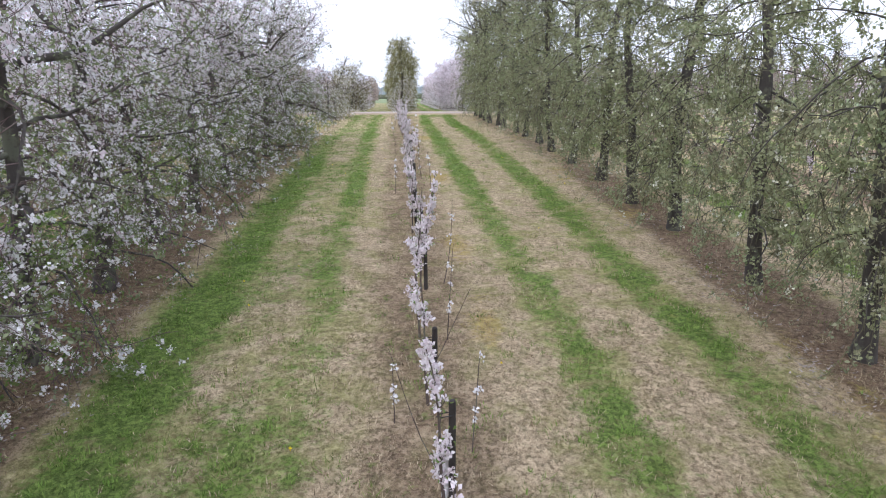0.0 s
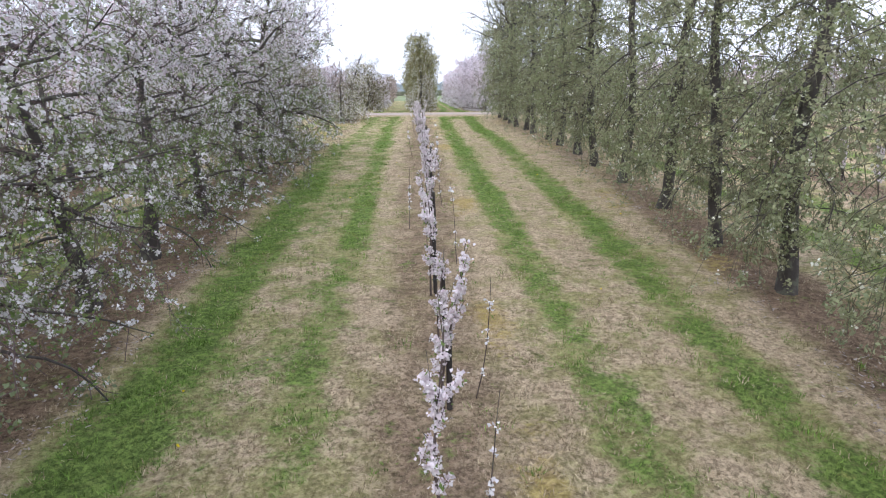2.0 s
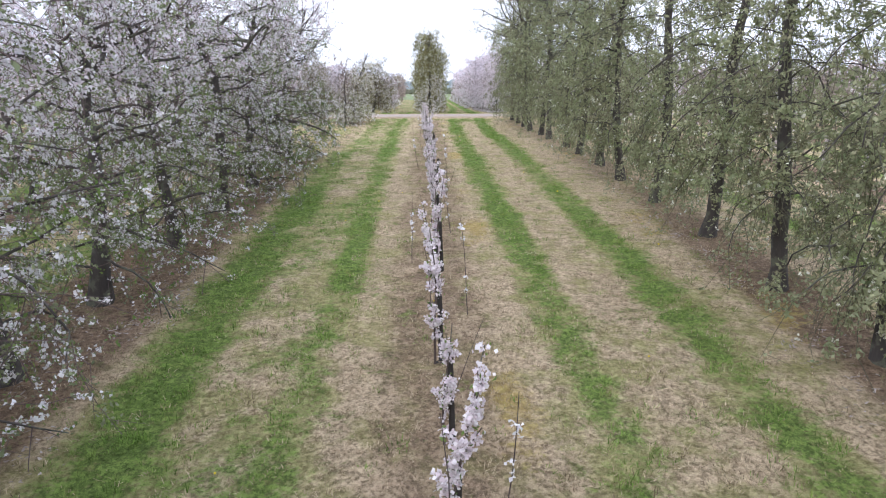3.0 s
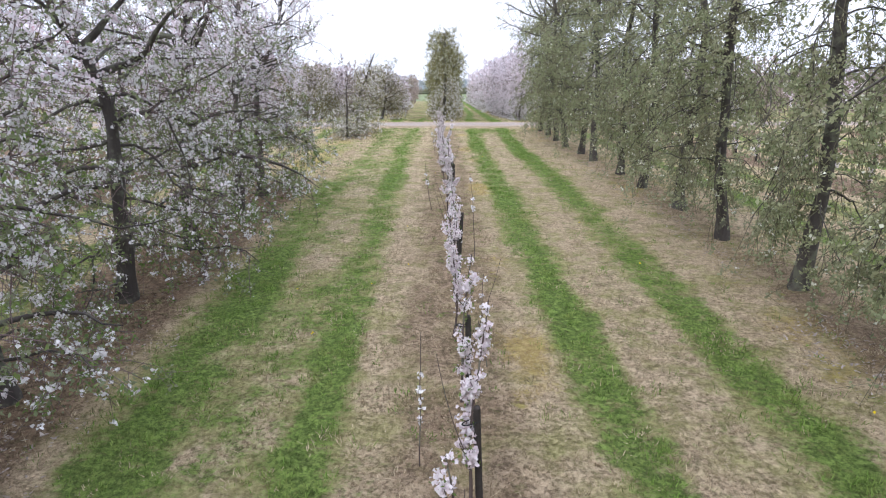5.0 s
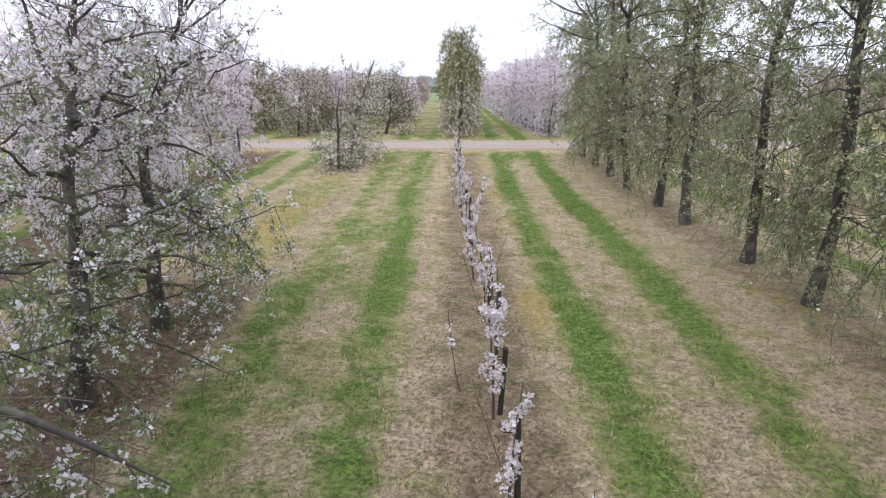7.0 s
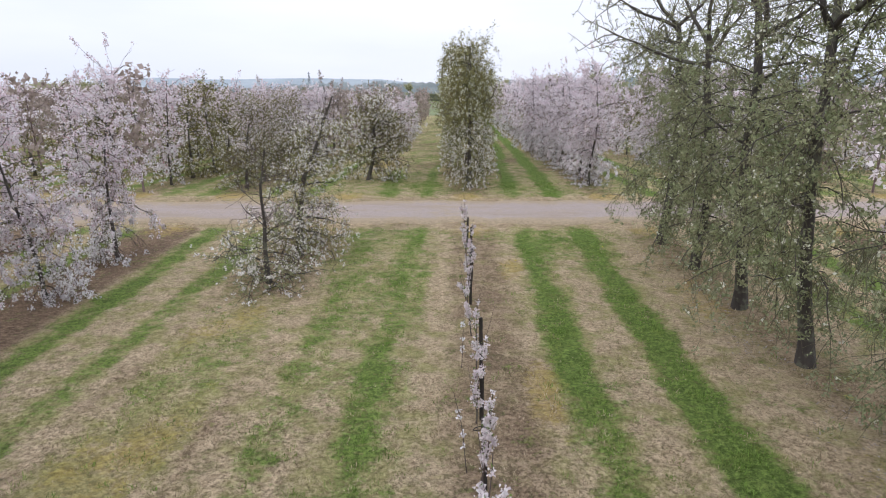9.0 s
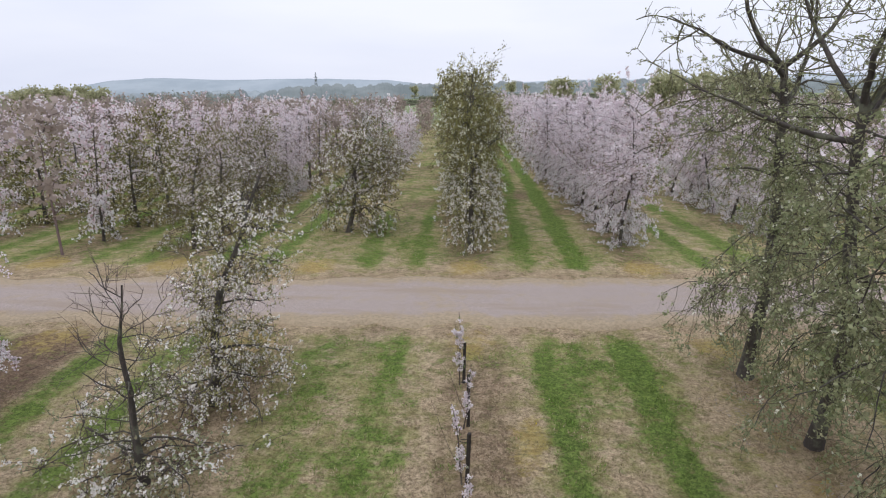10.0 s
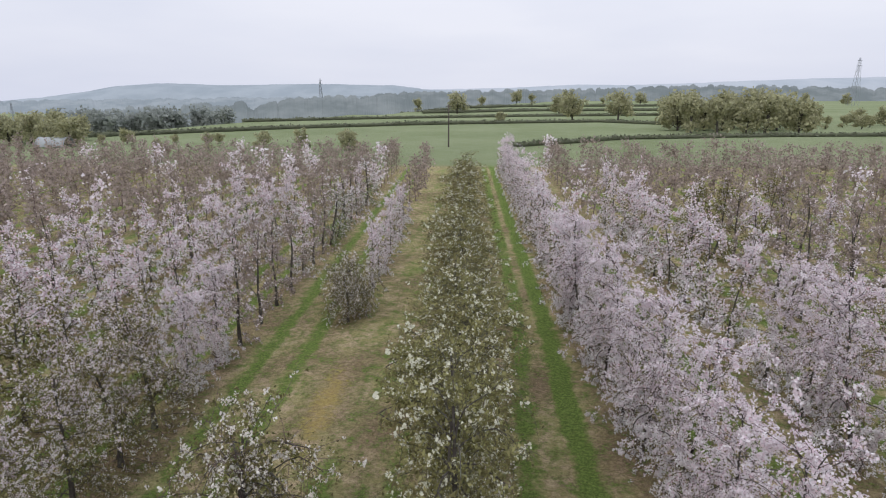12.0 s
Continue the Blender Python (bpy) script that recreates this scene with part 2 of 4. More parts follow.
def blade_material(name, a, b, c):
    m = Nodes(name)
    col = m.mix(m.island(), a, b)
    col = m.mix(m.math("MULTIPLY", m.step(m.noise(2.5, 4), 0.45, 0.65), 0.5), col, c)
    return m.thin(col, 0.3)


M_GRASS = blade_material("green_blades", (0.06, 0.105, 0.018), (0.235, 0.365, 0.078), (0.28, 0.29, 0.10))
M_STRAW = blade_material("dry_blades", (0.12, 0.088, 0.05), (0.66, 0.54, 0.36), (0.38, 0.29, 0.17))
M_CHIP = blade_material("pale_wood_chips", (0.30, 0.25, 0.21), (0.55, 0.48, 0.43), (0.40, 0.33, 0.28))
M_DANDELION = blade_material("yellow_flower_heads", (0.75, 0.55, 0.02), (0.80, 0.65, 0.05), (0.70, 0.50, 0.03))


# ---- mesh tools ----
def quad_mesh(name, verts, quads):
    me = bpy.data.meshes.new(name)
    verts, quads = np.asarray(verts, np.float32), np.asarray(quads, np.int32)
    me.vertices.add(len(verts))
    me.vertices.foreach_set("co", verts.ravel())
    me.loops.add(quads.size)
    me.loops.foreach_set("vertex_index", quads.ravel())
    me.polygons.add(len(quads))
    me.polygons.foreach_set("loop_start", np.arange(0, quads.size, 4, dtype=np.int32))
    me.update(calc_edges=True)
    me.validate()
    return me


def part(name, me, material, parent, label=""):
    me.materials.clear()
    me.materials.append(material)
    ob = new(name, me)
    ob.parent = parent
    return tagged(ob, label) if label else ob


def thing(name, label, category, group="", at=(0, 0, 0)):
    ob = new(name)
    ob.empty_display_size = 0.2
    ob.location = at
    return tagged(ob, label, category, group)


class Tubes:
    def __init__(self):
        self.v, self.f, self.n = [], [], 0

    def add(self, pts, r0, r1, k):
        pts = np.asarray(pts, float)
        m = len(pts)
        tan = np.gradient(pts, axis=0)
        tan /= np.linalg.norm(tan, axis=1)[:, None] + 1e-9
        ref = np.array([0.31, 0.22, 0.92]) if abs(tan[0, 2]) < 0.8 else np.array([0.95, 0.3, 0.05])
        a = np.cross(tan, ref)
        a /= np.linalg.norm(a, axis=1)[:, None] + 1e-9
        b = np.cross(tan, a)
        ang = np.arange(k) * 2 * np.pi / k
        rad = np.linspace(r0, r1, m)[:, None, None] if np.isscalar(r0) else np.asarray(r0)[:, None, None]
        ring = pts[:, None, :] + rad * (np.cos(ang)[None, :, None] * a[:, None, :] + np.sin(ang)[None, :, None] * b[:, None, :])
        i, j = np.meshgrid(np.arange(m - 1), np.arange(k), indexing="ij")
        j2 = (j + 1) % k
        self.f.append((np.stack([i * k + j, i * k + j2, (i + 1) * k + j2, (i + 1) * k + j], -1).reshape(-1, 4)) + self.n)
        self.v.append(ring.reshape(-1, 3))
        self.n += m * k

    def mesh(self, name):
        return quad_mesh(name, np.concatenate(self.v), np.concatenate(self.f))


def unit(v):
    return v / (np.linalg.norm(v, axis=-1, keepdims=True) + 1e-9)


def flakes(rng, centres, size, ratio=0.6, spread=0.0, each=1, jitter=0.35, fold=0.18):
    """Diamond petals or leaves, each turned its own way, round the given centres."""
    c = np.repeat(np.asarray(centres, float), each, axis=0)
    n = len(c)
    c = c + rng.normal(0, 1, (n, 3)) * spread
    u = unit(rng.normal(0, 1, (n, 3)))
    w = unit(np.cross(u, rng.normal(0, 1, (n, 3))))
    nrm = np.cross(u, w)
    s = size * (1 + rng.uniform(-jitter, jitter, (n, 1)))
    v = np.stack([c - u * s / 2, c + w * s * ratio / 2 + nrm * s * fold, c + u * s / 2, c - w * s * ratio / 2 + nrm * s * fold], 1).reshape(-1, 3)
    return v, np.arange(4 * n).reshape(-1, 4)


def flake_mesh(name, *args, **kw):
    return quad_mesh(name, *flakes(*args, **kw))


def bend(rng, p, d, length, n, wander, pull):
    """A crooked line from p: pull bends it up (+) or down (-)."""
    pts, p, d = [p], np.array(p, float), np.array(d, float)
    for _ in range(n):
        d = d + rng.normal(0, wander, 3)
        d[2] += pull
        d /= np.linalg.norm(d)
        p = p + d * length / n
        pts.append(p)
    return np.array(pts)


# ---- lie of the land ----
G_Y = (-400, -40, 0, 10, 20, 27, 40, 46, 52, 56, 60, 75, 120, 400, 6000)
G_Z = (-9.0, -2.6, -0.35, 0.64, 1.28, 1.58, 1.7, 1.85, 1.97, 1.95, 1.80, 1.5, 1.3, 1.0, -2.0)


def land(x, y):
    y = np.asarray(y, float)
    z = sum(np.interp(y + o, G_Y, G_Z) for o in (-3, -1.5, 0, 1.5, 3)) / 5
    brow = np.interp(y, (100, 201, 343, 435, 700, 1500, 6000), (-150, -104, -66, -14, 60, 400, 2000))
    z = z - 0.06 * np.clip(y - 2500, 0, None)
    return z - 0.14 * np.clip(brow - np.asarray(x, float), 0, 215) * np.clip((y - 130) / 60, 0, 1)


def pt(x, y, dz=0.0):
    return (x, y, float(land(x, y)) + dz)


ROW_X = (-64.9, -60.2, -55.5, -50.8, -46.1, -41.4, -36.7, -32.0, -27.3, -22.7, -18.2, -13.8, -9.7, -4.95, 0.1, 5.6, 11.7, 17.2, 22.8, 28.4, 34.1, 39.8, 45.5, 51.2, 56.9, 62.6)
TRACK_NEAR, TRACK_FAR, ORCHARD_END = 48.4, 52.2, 138.0
STRIPS = (  # y, then the middle of each mown green strip across the two middle alleys
    (-30, -3.2, -1.3, 2.15, 3.95),
    (5, -3.15, -1.35, 2.15, 3.93),
    (10, -3.1, -1.45, 1.9, 3.66),
    (15, -3.08, -1.4, 1.78, 3.6),
    (22, -3.15, -1.48, 1.6, 3.38),
    (30, -3.3, -1.65, 1.55, 3.35),
    (38, -3.42, -1.8, 1.57, 3.25),
    (45, -3.25, -1.75, 1.66, 3.4),
    (55, -3.35, -1.6, 2.05, 3.65),
    (62, -3.6, -1.6, 2.2, 3.9),
    (77, -3.6, -1.6, 3.0, 4.25),
    (140, -3.6, -1.6, 3.0, 4.3),
)


def soft(v, lo, hi):
    t = np.clip((v - lo) / (hi - lo), 0, 1)
    return t * t * (3 - 2 * t)


def wobble(x, y, s):
    return (np.sin(x * s * 1.3 + y * s * 0.7 + 1.1) + np.sin(-x * s * 0.8 + y * s * 1.9 + 0.3) + np.sin(x * s * 2.9 - y * s * 1.2 + 2.0)) / 3


def cover(x, y):
    """What grows where: turf, bare earth, moss and far field, each 0 to 1."""
    x, y = np.asarray(x, float), np.asarray(y, float)
    xs = x + 0.07 * wobble(x, y, 1.1)
    tab = np.array(STRIPS)
    turf = np.zeros_like(xs)
    widths, powers = (0.52, 0.34, 0.38, 0.40), (0.88, 0.50, 0.56, 0.70)
    for i in range(4):
        mid = np.interp(y, tab[:, 0], tab[:, i + 1])
        strong = powers[i] * np.ones_like(xs)
        if i in (0,):
            strong = strong * (1 - 0.3 * soft(y, 14, 24))
        if i in (1, 2):
            strong = strong * (1 + 0.42 * soft(y, 9, 17))
        if i < 2:
            strong = strong * (1 - 0.45 * soft(y, 60, 68))
        if i == 3:
            strong = strong * (1 + 0.4 * soft(y, 26, 36))
        strong = strong * (1.0 + 0.24 * wobble(xs * 0.3 + i, y + 5 * i, 0.5))
        turf = np.maximum(turf, strong * (1 - soft(np.abs(xs - mid), widths[i] * 0.3, widths[i] * 1.7)))
    earth = np.zeros_like(xs)
    for a, b in zip(ROW_X[:-1], ROW_X[1:]):
        if b < -4 or a > 5:
            m = (a + b) / 2
            for s in (-0.85, 0.85):
                turf = np.maximum(turf, 0.72 * (1 - soft(np.abs(xs - m - s), 0.15, 0.6)))
    turf = np.maximum(turf, (0.36 + 0.2 * wobble(x, y, 0.7)) * (np.abs(xs + 2.4) < 1.3))
    turf = np.maximum(turf, 0.14 * (np.abs(xs) < 70))
    turf = np.maximum(turf, np.where(x > 0, 0.44 + 0.25 * wobble(x, y, 0.9), 0.32) * soft(y, 42.5, 45) * (1 - soft(y, 47.6, 48.3)) * (1 - soft(np.abs(np.abs(xs - 0.2) - 2.5), 1.2, 1.8)))
    for r in ROW_X:
        young = abs(r - 0.1) < 0.05
        w = np.where(young & (y < 50), 0.95, 1.15 if r < 5 else 0.85)
        earth = np.maximum(earth, np.where(young & (y < 50), 0.56, np.where(y < 50, (0.85 - 0.35 * soft(y, 12, 22)) if abs(r - 5.6) < 0.1 else 0.95, 0.6)) * (1 - soft(np.abs(xs - r), w * 0.4, w * 1.4)))
    earth = np.maximum(earth, (0.2 + 0.16 * wobble(x, y, 0.9)) * (np.abs(x) < 4.4))
    verge = np.exp(-((y - TRACK_NEAR + 1.2) / 1.6) ** 2) + np.exp(-((y - TRACK_FAR - 1.6) / 1.6) ** 2)
    turf = np.maximum(turf, 0.34 * verge * (0.8 + 0.5 * wobble(x, y, 0.8)))
    earth = np.maximum(earth, 0.2 * verge)
    earth = np.where((np.abs(x + 5) < 2.2) & (y > 38), earth * 0.55, earth)
    gap = soft(y, 27.5, 30) * (1 - soft(y, 39, 43.5)) * (1 - soft(np.abs(x + 4.95), 0.4, 1.2))
    ruts = soft(y, 27.5, 30) * (1 - soft(y, 41, 44)) * (1 - soft(np.abs(np.abs(x + 4.9) - 1.25), 0.15, 0.5))
    earth = np.maximum(earth * (1 - gap), 0.3 * ruts)
    moss = 0.85 * gap * (0.6 + 0.5 * wobble(x, y, 0.8))
    turf = np.maximum(turf * (1 - 0.7 * ruts), 0.45 * gap)
    near_track = np.exp(-((y - TRACK_NEAR + 0.9) / 0.9) ** 2) + np.exp(-((y - TRACK_FAR - 1.2) / 1.0) ** 2)
    at_rows = sum(np.exp(-((x - r) / 0.8) ** 2) for r in ROW_X[9:19])
    moss = np.maximum(moss, np.where(y > 50, 1.0, 0.7) * near_track * np.clip(at_rows, 0, 1))
    moss = np.maximum(moss, 0.85 * np.exp(-((x - 0.95) / 0.38) ** 2) * (0.4 + 0.7 * wobble(x * 0.3, y, 1.0)) * (y < 46))
    moss = np.maximum(moss, 0.75 * np.exp(-((x - 4.9) / 0.8) ** 2) * (0.3 + 0.8 * wobble(x, y, 0.7)) * (y < 47))
    moss = np.maximum(moss, 0.75 * np.exp(-((x + 4.6) / 0.7) ** 2) * np.exp(-((y - 67) / 4.0) ** 2))
    earth = np.maximum(earth, (0.46 + 0.26 * wobble(x, y, 0.6)) * soft(y, 55, 62))
    track = soft(y, TRACK_NEAR - 1.0, TRACK_NEAR - 0.3) * (1 - soft(y, TRACK_FAR + 0.6, TRACK_FAR + 1.8))
    turf = np.maximum(turf * (1 + 0.1 * soft(y, 53, 56)), 0.36 * soft(y, 52, 54))
    turf, earth = turf * (1 - 0.75 * track), np.maximum(earth * (1 - 0.6 * track), 0.42 * track)
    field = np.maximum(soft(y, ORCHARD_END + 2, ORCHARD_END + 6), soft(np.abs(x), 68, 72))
    return turf, earth, np.clip(moss, 0, 1), field


def grown(first, last, step, grow):
    out, s = [first], step
    while out[-1] < last:
        out.append(out[-1] + s)
        s *= grow
    return out


def build_ground():
    side = grown(12.0, 70.0, 0.5, 1.01)
    far = grown(side[-1], 5000, 4, 1.25)[1:]
    xs = np.array([-v for v in far[::-1]] + [-v for v in side[::-1][:-1]] + list(np.arange(-12, 12.001, 0.25)) + side[1:] + far)
    ys = np.array([-v for v in grown(4.0, 400, 2.0, 1.3)[::-1]] + list(np.arange(-3.75, 54, 0.25)) + grown(54.2, 160, 0.5, 1.015) + grown(163, 6000, 4, 1.2))
    X, Y = np.meshgrid(xs, ys, indexing="ij")
    near = (1 - soft(np.abs(X), 10, 14)) * (1 - soft(Y, 58, 64))
    rng = np.random.default_rng(5)
    rough = rng.normal(0, 0.011, X.shape) + 0.018 * wobble(X, Y, 2.2) + 0.012 * wobble(Y, X, 5.1)
    ruts = -0.03 * cover(X, Y)[0]
    Z = land(X, Y) + near * (rough + ruts)
    nx, ny = len(xs), len(ys)
    i, j = np.meshgrid(np.arange(nx - 1), np.arange(ny - 1), indexing="ij")
    quads = np.stack([i * ny + j, (i + 1) * ny + j, (i + 1) * ny + j + 1, i * ny + j + 1], -1).reshape(-1, 4)
    me = quad_mesh("ground", np.stack([X, Y, Z], -1).reshape(-1, 3), quads)
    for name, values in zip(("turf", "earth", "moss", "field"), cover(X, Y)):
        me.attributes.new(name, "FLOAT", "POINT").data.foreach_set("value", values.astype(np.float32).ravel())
    me.polygons.foreach_set("use_smooth", np.ones(len(quads), bool))
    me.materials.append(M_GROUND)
    return tagged(new("ground", me), "mown orchard floor of straw-dry grass with green strips", "ground", kind="structure")


def build_track():
    xs = np.concatenate([np.arange(-90, -14, 1.0), np.arange(-14, 16, 0.25), np.arange(16, 95, 1.0)])
    ts = np.linspace(0, 1, 22)
    X = np.repeat(xs[:, None], len(ts), 1)
    near = TRACK_NEAR + 0.02 * xs + 0.28 * wobble(xs, xs * 0, 0.9) + 0.16 * wobble(xs, xs * 0, 4.0)
    far = TRACK_FAR + 0.03 * xs + 0.28 * wobble(xs + 9, xs * 0, 0.8) + 0.16 * wobble(xs + 3, xs * 0, 4.4)
    Y = near[:, None] + (far - near)[:, None] * ts[None]
    rng = np.random.default_rng(6)
    Z = land(X, Y) + 0.035 - 0.035 * np.exp(-((ts[None] - 0.27) / 0.1) ** 2) - 0.035 * np.exp(-((ts[None] - 0.73) / 0.1) ** 2)
    Z = Z + 0.035 + rng.normal(0, 0.004, X.shape)
    Z[:, 0] -= 0.16
    Z[:, -1] -= 0.16
    n = len(ts)
    i, j = np.meshgrid(np.arange(len(xs) - 1), np.arange(n - 1), indexing="ij")
    quads = np.stack([i * n + j, (i + 1) * n + j, (i + 1) * n + j + 1, i * n + j + 1], -1).reshape(-1, 4)
    me = quad_mesh("road", np.stack([X, Y, Z], -1).reshape(-1, 3), quads)
    verge = np.maximum(np.exp(-((ts - 0.5) / 0.13) ** 2) * 0.3, np.maximum(1 - soft(ts, 0.06, 0.34), soft(ts, 0.70, 0.96)))
    me.attributes.new("verge", "FLOAT", "POINT").data.foreach_set("value", np.maximum(verge[None], 0.4 * np.exp(-((xs + 0.7) / 1.1) ** 2)[:, None]).astype(np.float32).ravel())
    me.polygons.foreach_set("use_smooth", np.ones(len(quads), bool))
    me.materials.append(M_GRAVEL)
    return tagged(new("road", me), "rutted grey gravel farm track crossing the rows", "road", kind="structure")


ground = build_ground()
road = build_track()


# ---- trees ----
def skeleton_of(rng, s):
    """Trunk, limbs, side shoots and twigs of one tree, as crooked lines with radii."""
    H = s["height"]
    trunk = bend(rng, (0, 0, -0.08), (rng.normal(0, 0.02), rng.normal(0, 0.02), 1), H + 0.08, 12, s.get("crook", 0.07), 0.16)
    wood, shoots, twigs = [(trunk, s["girth"], 0.012)], [], []
    golden, az0 = 2.39996, rng.uniform(0, 6.28)
    n = s["limbs"]
    for i in range(n):
        f = s["low"] + (0.95 - s["low"]) * ((i + rng.uniform(0, 1)) / n) ** s.get("bias", 1.0)
        k = f * 12
        a = int(min(k, 11))
        p = trunk[a] + (trunk[a + 1] - trunk[a]) * (k - a)
        az = az0 + golden * i + rng.normal(0, 0.35)
        length = np.interp(f, s["prof_at"], s["prof"]) * rng.uniform(0.72, 1.2)
        rise = np.interp(f, (0.0, 0.5, 1.0), s["rise"]) + rng.normal(0, 0.15)
        d = np.array([math.cos(az) * math.cos(rise) * s.get("wide", 1.0), math.sin(az) * math.cos(rise), math.sin(rise)])
        limb = bend(rng, p, d, length, 7, 0.24, np.interp(f, (0, 0.6, 1), s["pull"]))
        wood.append((limb, max(0.009, 0.021 * length * s.get("thick", 1.0) * (1.5 if rng.random() < 0.22 else 0.75) * (s.get("top_thick", 1.0) if f > 0.7 else 1.0)), 0.006))
        seg = np.diff(limb, axis=0)
        for _ in range(max(2, int(s["shoots"] * length * (s.get("thin_top", 1.0) if f > 0.66 else 1.0)))):
            u = rng.uniform(0.12, 1.0) * 7
            b = int(min(u, 6))
            q = limb[b] + seg[b] * (u - b)
            dd = unit(seg[b]) * 0.5 + rng.normal(0, 0.75, 3)
            dd[2] += np.interp(f, (0.2, 0.9), s["shoot_up"])
            sh = bend(rng, q, unit(dd), rng.uniform(0.3, 1.0) * s["shoot_len"] * (1.2 if f < 0.4 else 1.0), 3, 0.28, np.interp(f, (0, 0.6, 1), s["hang"]))
            shoots.append((sh, 0.007, 0.003, f))
            for _ in range(s["twigs"]):
                w = rng.uniform(0.1, 1.0) * 3
                b2 = int(min(w, 2))
                q2 = sh[b2] + (sh[b2 + 1] - sh[b2]) * (w - b2)
                dt = unit(sh[b2 + 1] - sh[b2]) * 0.5 + rng.normal(0, 0.7, 3)
                dt[2] += np.interp(f, (0.2, 0.9), s["shoot_up"]) * 0.6
                twigs.append((bend(rng, q2, unit(dt), rng.uniform(0.15, 0.48), 1, 0.3, np.interp(f, (0, 0.6, 1), s["hang"])), 0.0038, 0.0018, f))
    for i in range(s.get("leaders", 0)):
        az = az0 + i * 6.283 / s["leaders"] + rng.normal(0, 0.35)
        rise = rng.uniform(0.55, 1.25)
        p = trunk[11] + (trunk[12] - trunk[11]) * rng.uniform(-0.8, 1.0)
        lead = bend(rng, p, (math.cos(az) * math.cos(rise), math.sin(az) * math.cos(rise), math.sin(rise)), s["leader_len"] * rng.uniform(0.75, 1.2), 9, 0.2, 0.03)
        wood.append((lead, 0.055, 0.009))
        for _ in range(10):
            k = rng.integers(1, 9)
            side = bend(rng, lead[k], unit(unit(lead[k] - lead[k - 1]) * 0.5 + rng.normal(0, 0.6, 3) + (0, 0, -0.1)), rng.uniform(0.5, 1.5), 5, 0.3, 0.02)
            shoots.append((side, 0.017, 0.005, 1.1))
            for _ in range(5):
                q = side[rng.integers(1, 6)]
                sh = bend(rng, q, unit(rng.normal(0, 0.8, 3) + (0, 0, 0.25)), rng.uniform(0.2, 0.7), 3, 0.3, 0.05)
                shoots.append((sh, 0.008, 0.004, 1.1))
                twigs.append((bend(rng, sh[2], unit(rng.normal(0, 0.8, 3) + (0, 0, 0.3)), rng.uniform(0.12, 0.3), 1, 0.3, 0.05), 0.005, 0.0025, 1.1))
    return wood, shoots, twigs


def along(rng, lines, count, f_lo, f_hi, power=1.0):
    """Points along shoots and twigs whose limbs leave the trunk between f_lo and f_hi."""
    use = [l for l in lines if f_lo <= l[3] <= f_hi]
    if not use:
        return np.zeros((0, 3))
    pick = rng.integers(0, len(use), count)
    t = rng.uniform(0, 1, count) ** power
    out = np.empty((count, 3))
    for i in range(count):
        l = use[pick[i]][0]
        k = t[i] * (len(l) - 1)
        a = int(min(k, len(l) - 2))
        out[i] = l[a] + (l[a + 1] - l[a]) * (k - a)
    return out


def grow_tree(name, label, category, spec, seed, sides=(8, 5, 3, 3)):
    rng = np.random.default_rng(seed)
    wood, shoots, twigs = skeleton_of(rng, spec)
    tree = thing(name, label, category, spec.get("group", ""))
    t = Tubes()
    trunk, r0, r1 = wood[0]
    m = len(trunk)
    rad = r0 * (1 - spec.get("taper", 0.82) * (np.arange(m) / (m - 1)) ** 0.9) + r0 * 0.45 * np.exp(-np.arange(m) * 1.6) + rng.normal(0, r0 * 0.05, m)
    t.add(trunk, rad, None, sides[0])
    if sides[0] < 8:
        for pts, a, b in wood[1:]:
            t.add(pts, a, b, sides[1])
    part("trunk", t.mesh("trunk"), M_BARK, tree)
    if sides[0] == 8:
        for pts, a, b in wood[1:]:
            t = Tubes()
            t.add(pts, a, b, sides[1])
            part("limb", t.mesh("limb"), M_BARK, tree)
    t = Tubes()
    scale = spec.get("twig_scale", 1.0)
    for pts, a, b, _ in shoots:
        t.add(pts, a * scale, b * scale, sides[2])
    for pts, a, b, _ in twigs:
        t.add(pts, a * scale, b * scale, sides[3])
    tagged(part("fine_wood", t.mesh("fine_wood"), spec["twig"], tree), kind="stuff")
    lines = shoots + twigs
    for pname, mat, count, each, size, ratio, spread, lo, hi in spec["dress"]:
        c = along(rng, lines, count, lo, hi, 0.8)
        # flowers and leaves sit in bunches with gaps between them
        wide = np.sin(c[:, 0] * 5.1 + seed) + np.sin(c[:, 1] * 4.7 + 1.3 * seed) + np.sin(c[:, 2] * 5.7 + 0.7 * seed)
        fine = np.sin(c[:, 0] * 17.3 + seed) + np.sin(c[:, 1] * 15.9 + 2.1 * seed) + np.sin(c[:, 2] * 18.7 + 0.4 * seed)
        keep = 0.7 * wide + 0.8 * fine + rng.normal(0, 0.5, len(c)) > spec.get("gaps", -0.8)
        tagged(part(pname, flake_mesh(pname, rng, c[keep], size, ratio, spread, each), mat, tree), kind="stuff")
    return tree


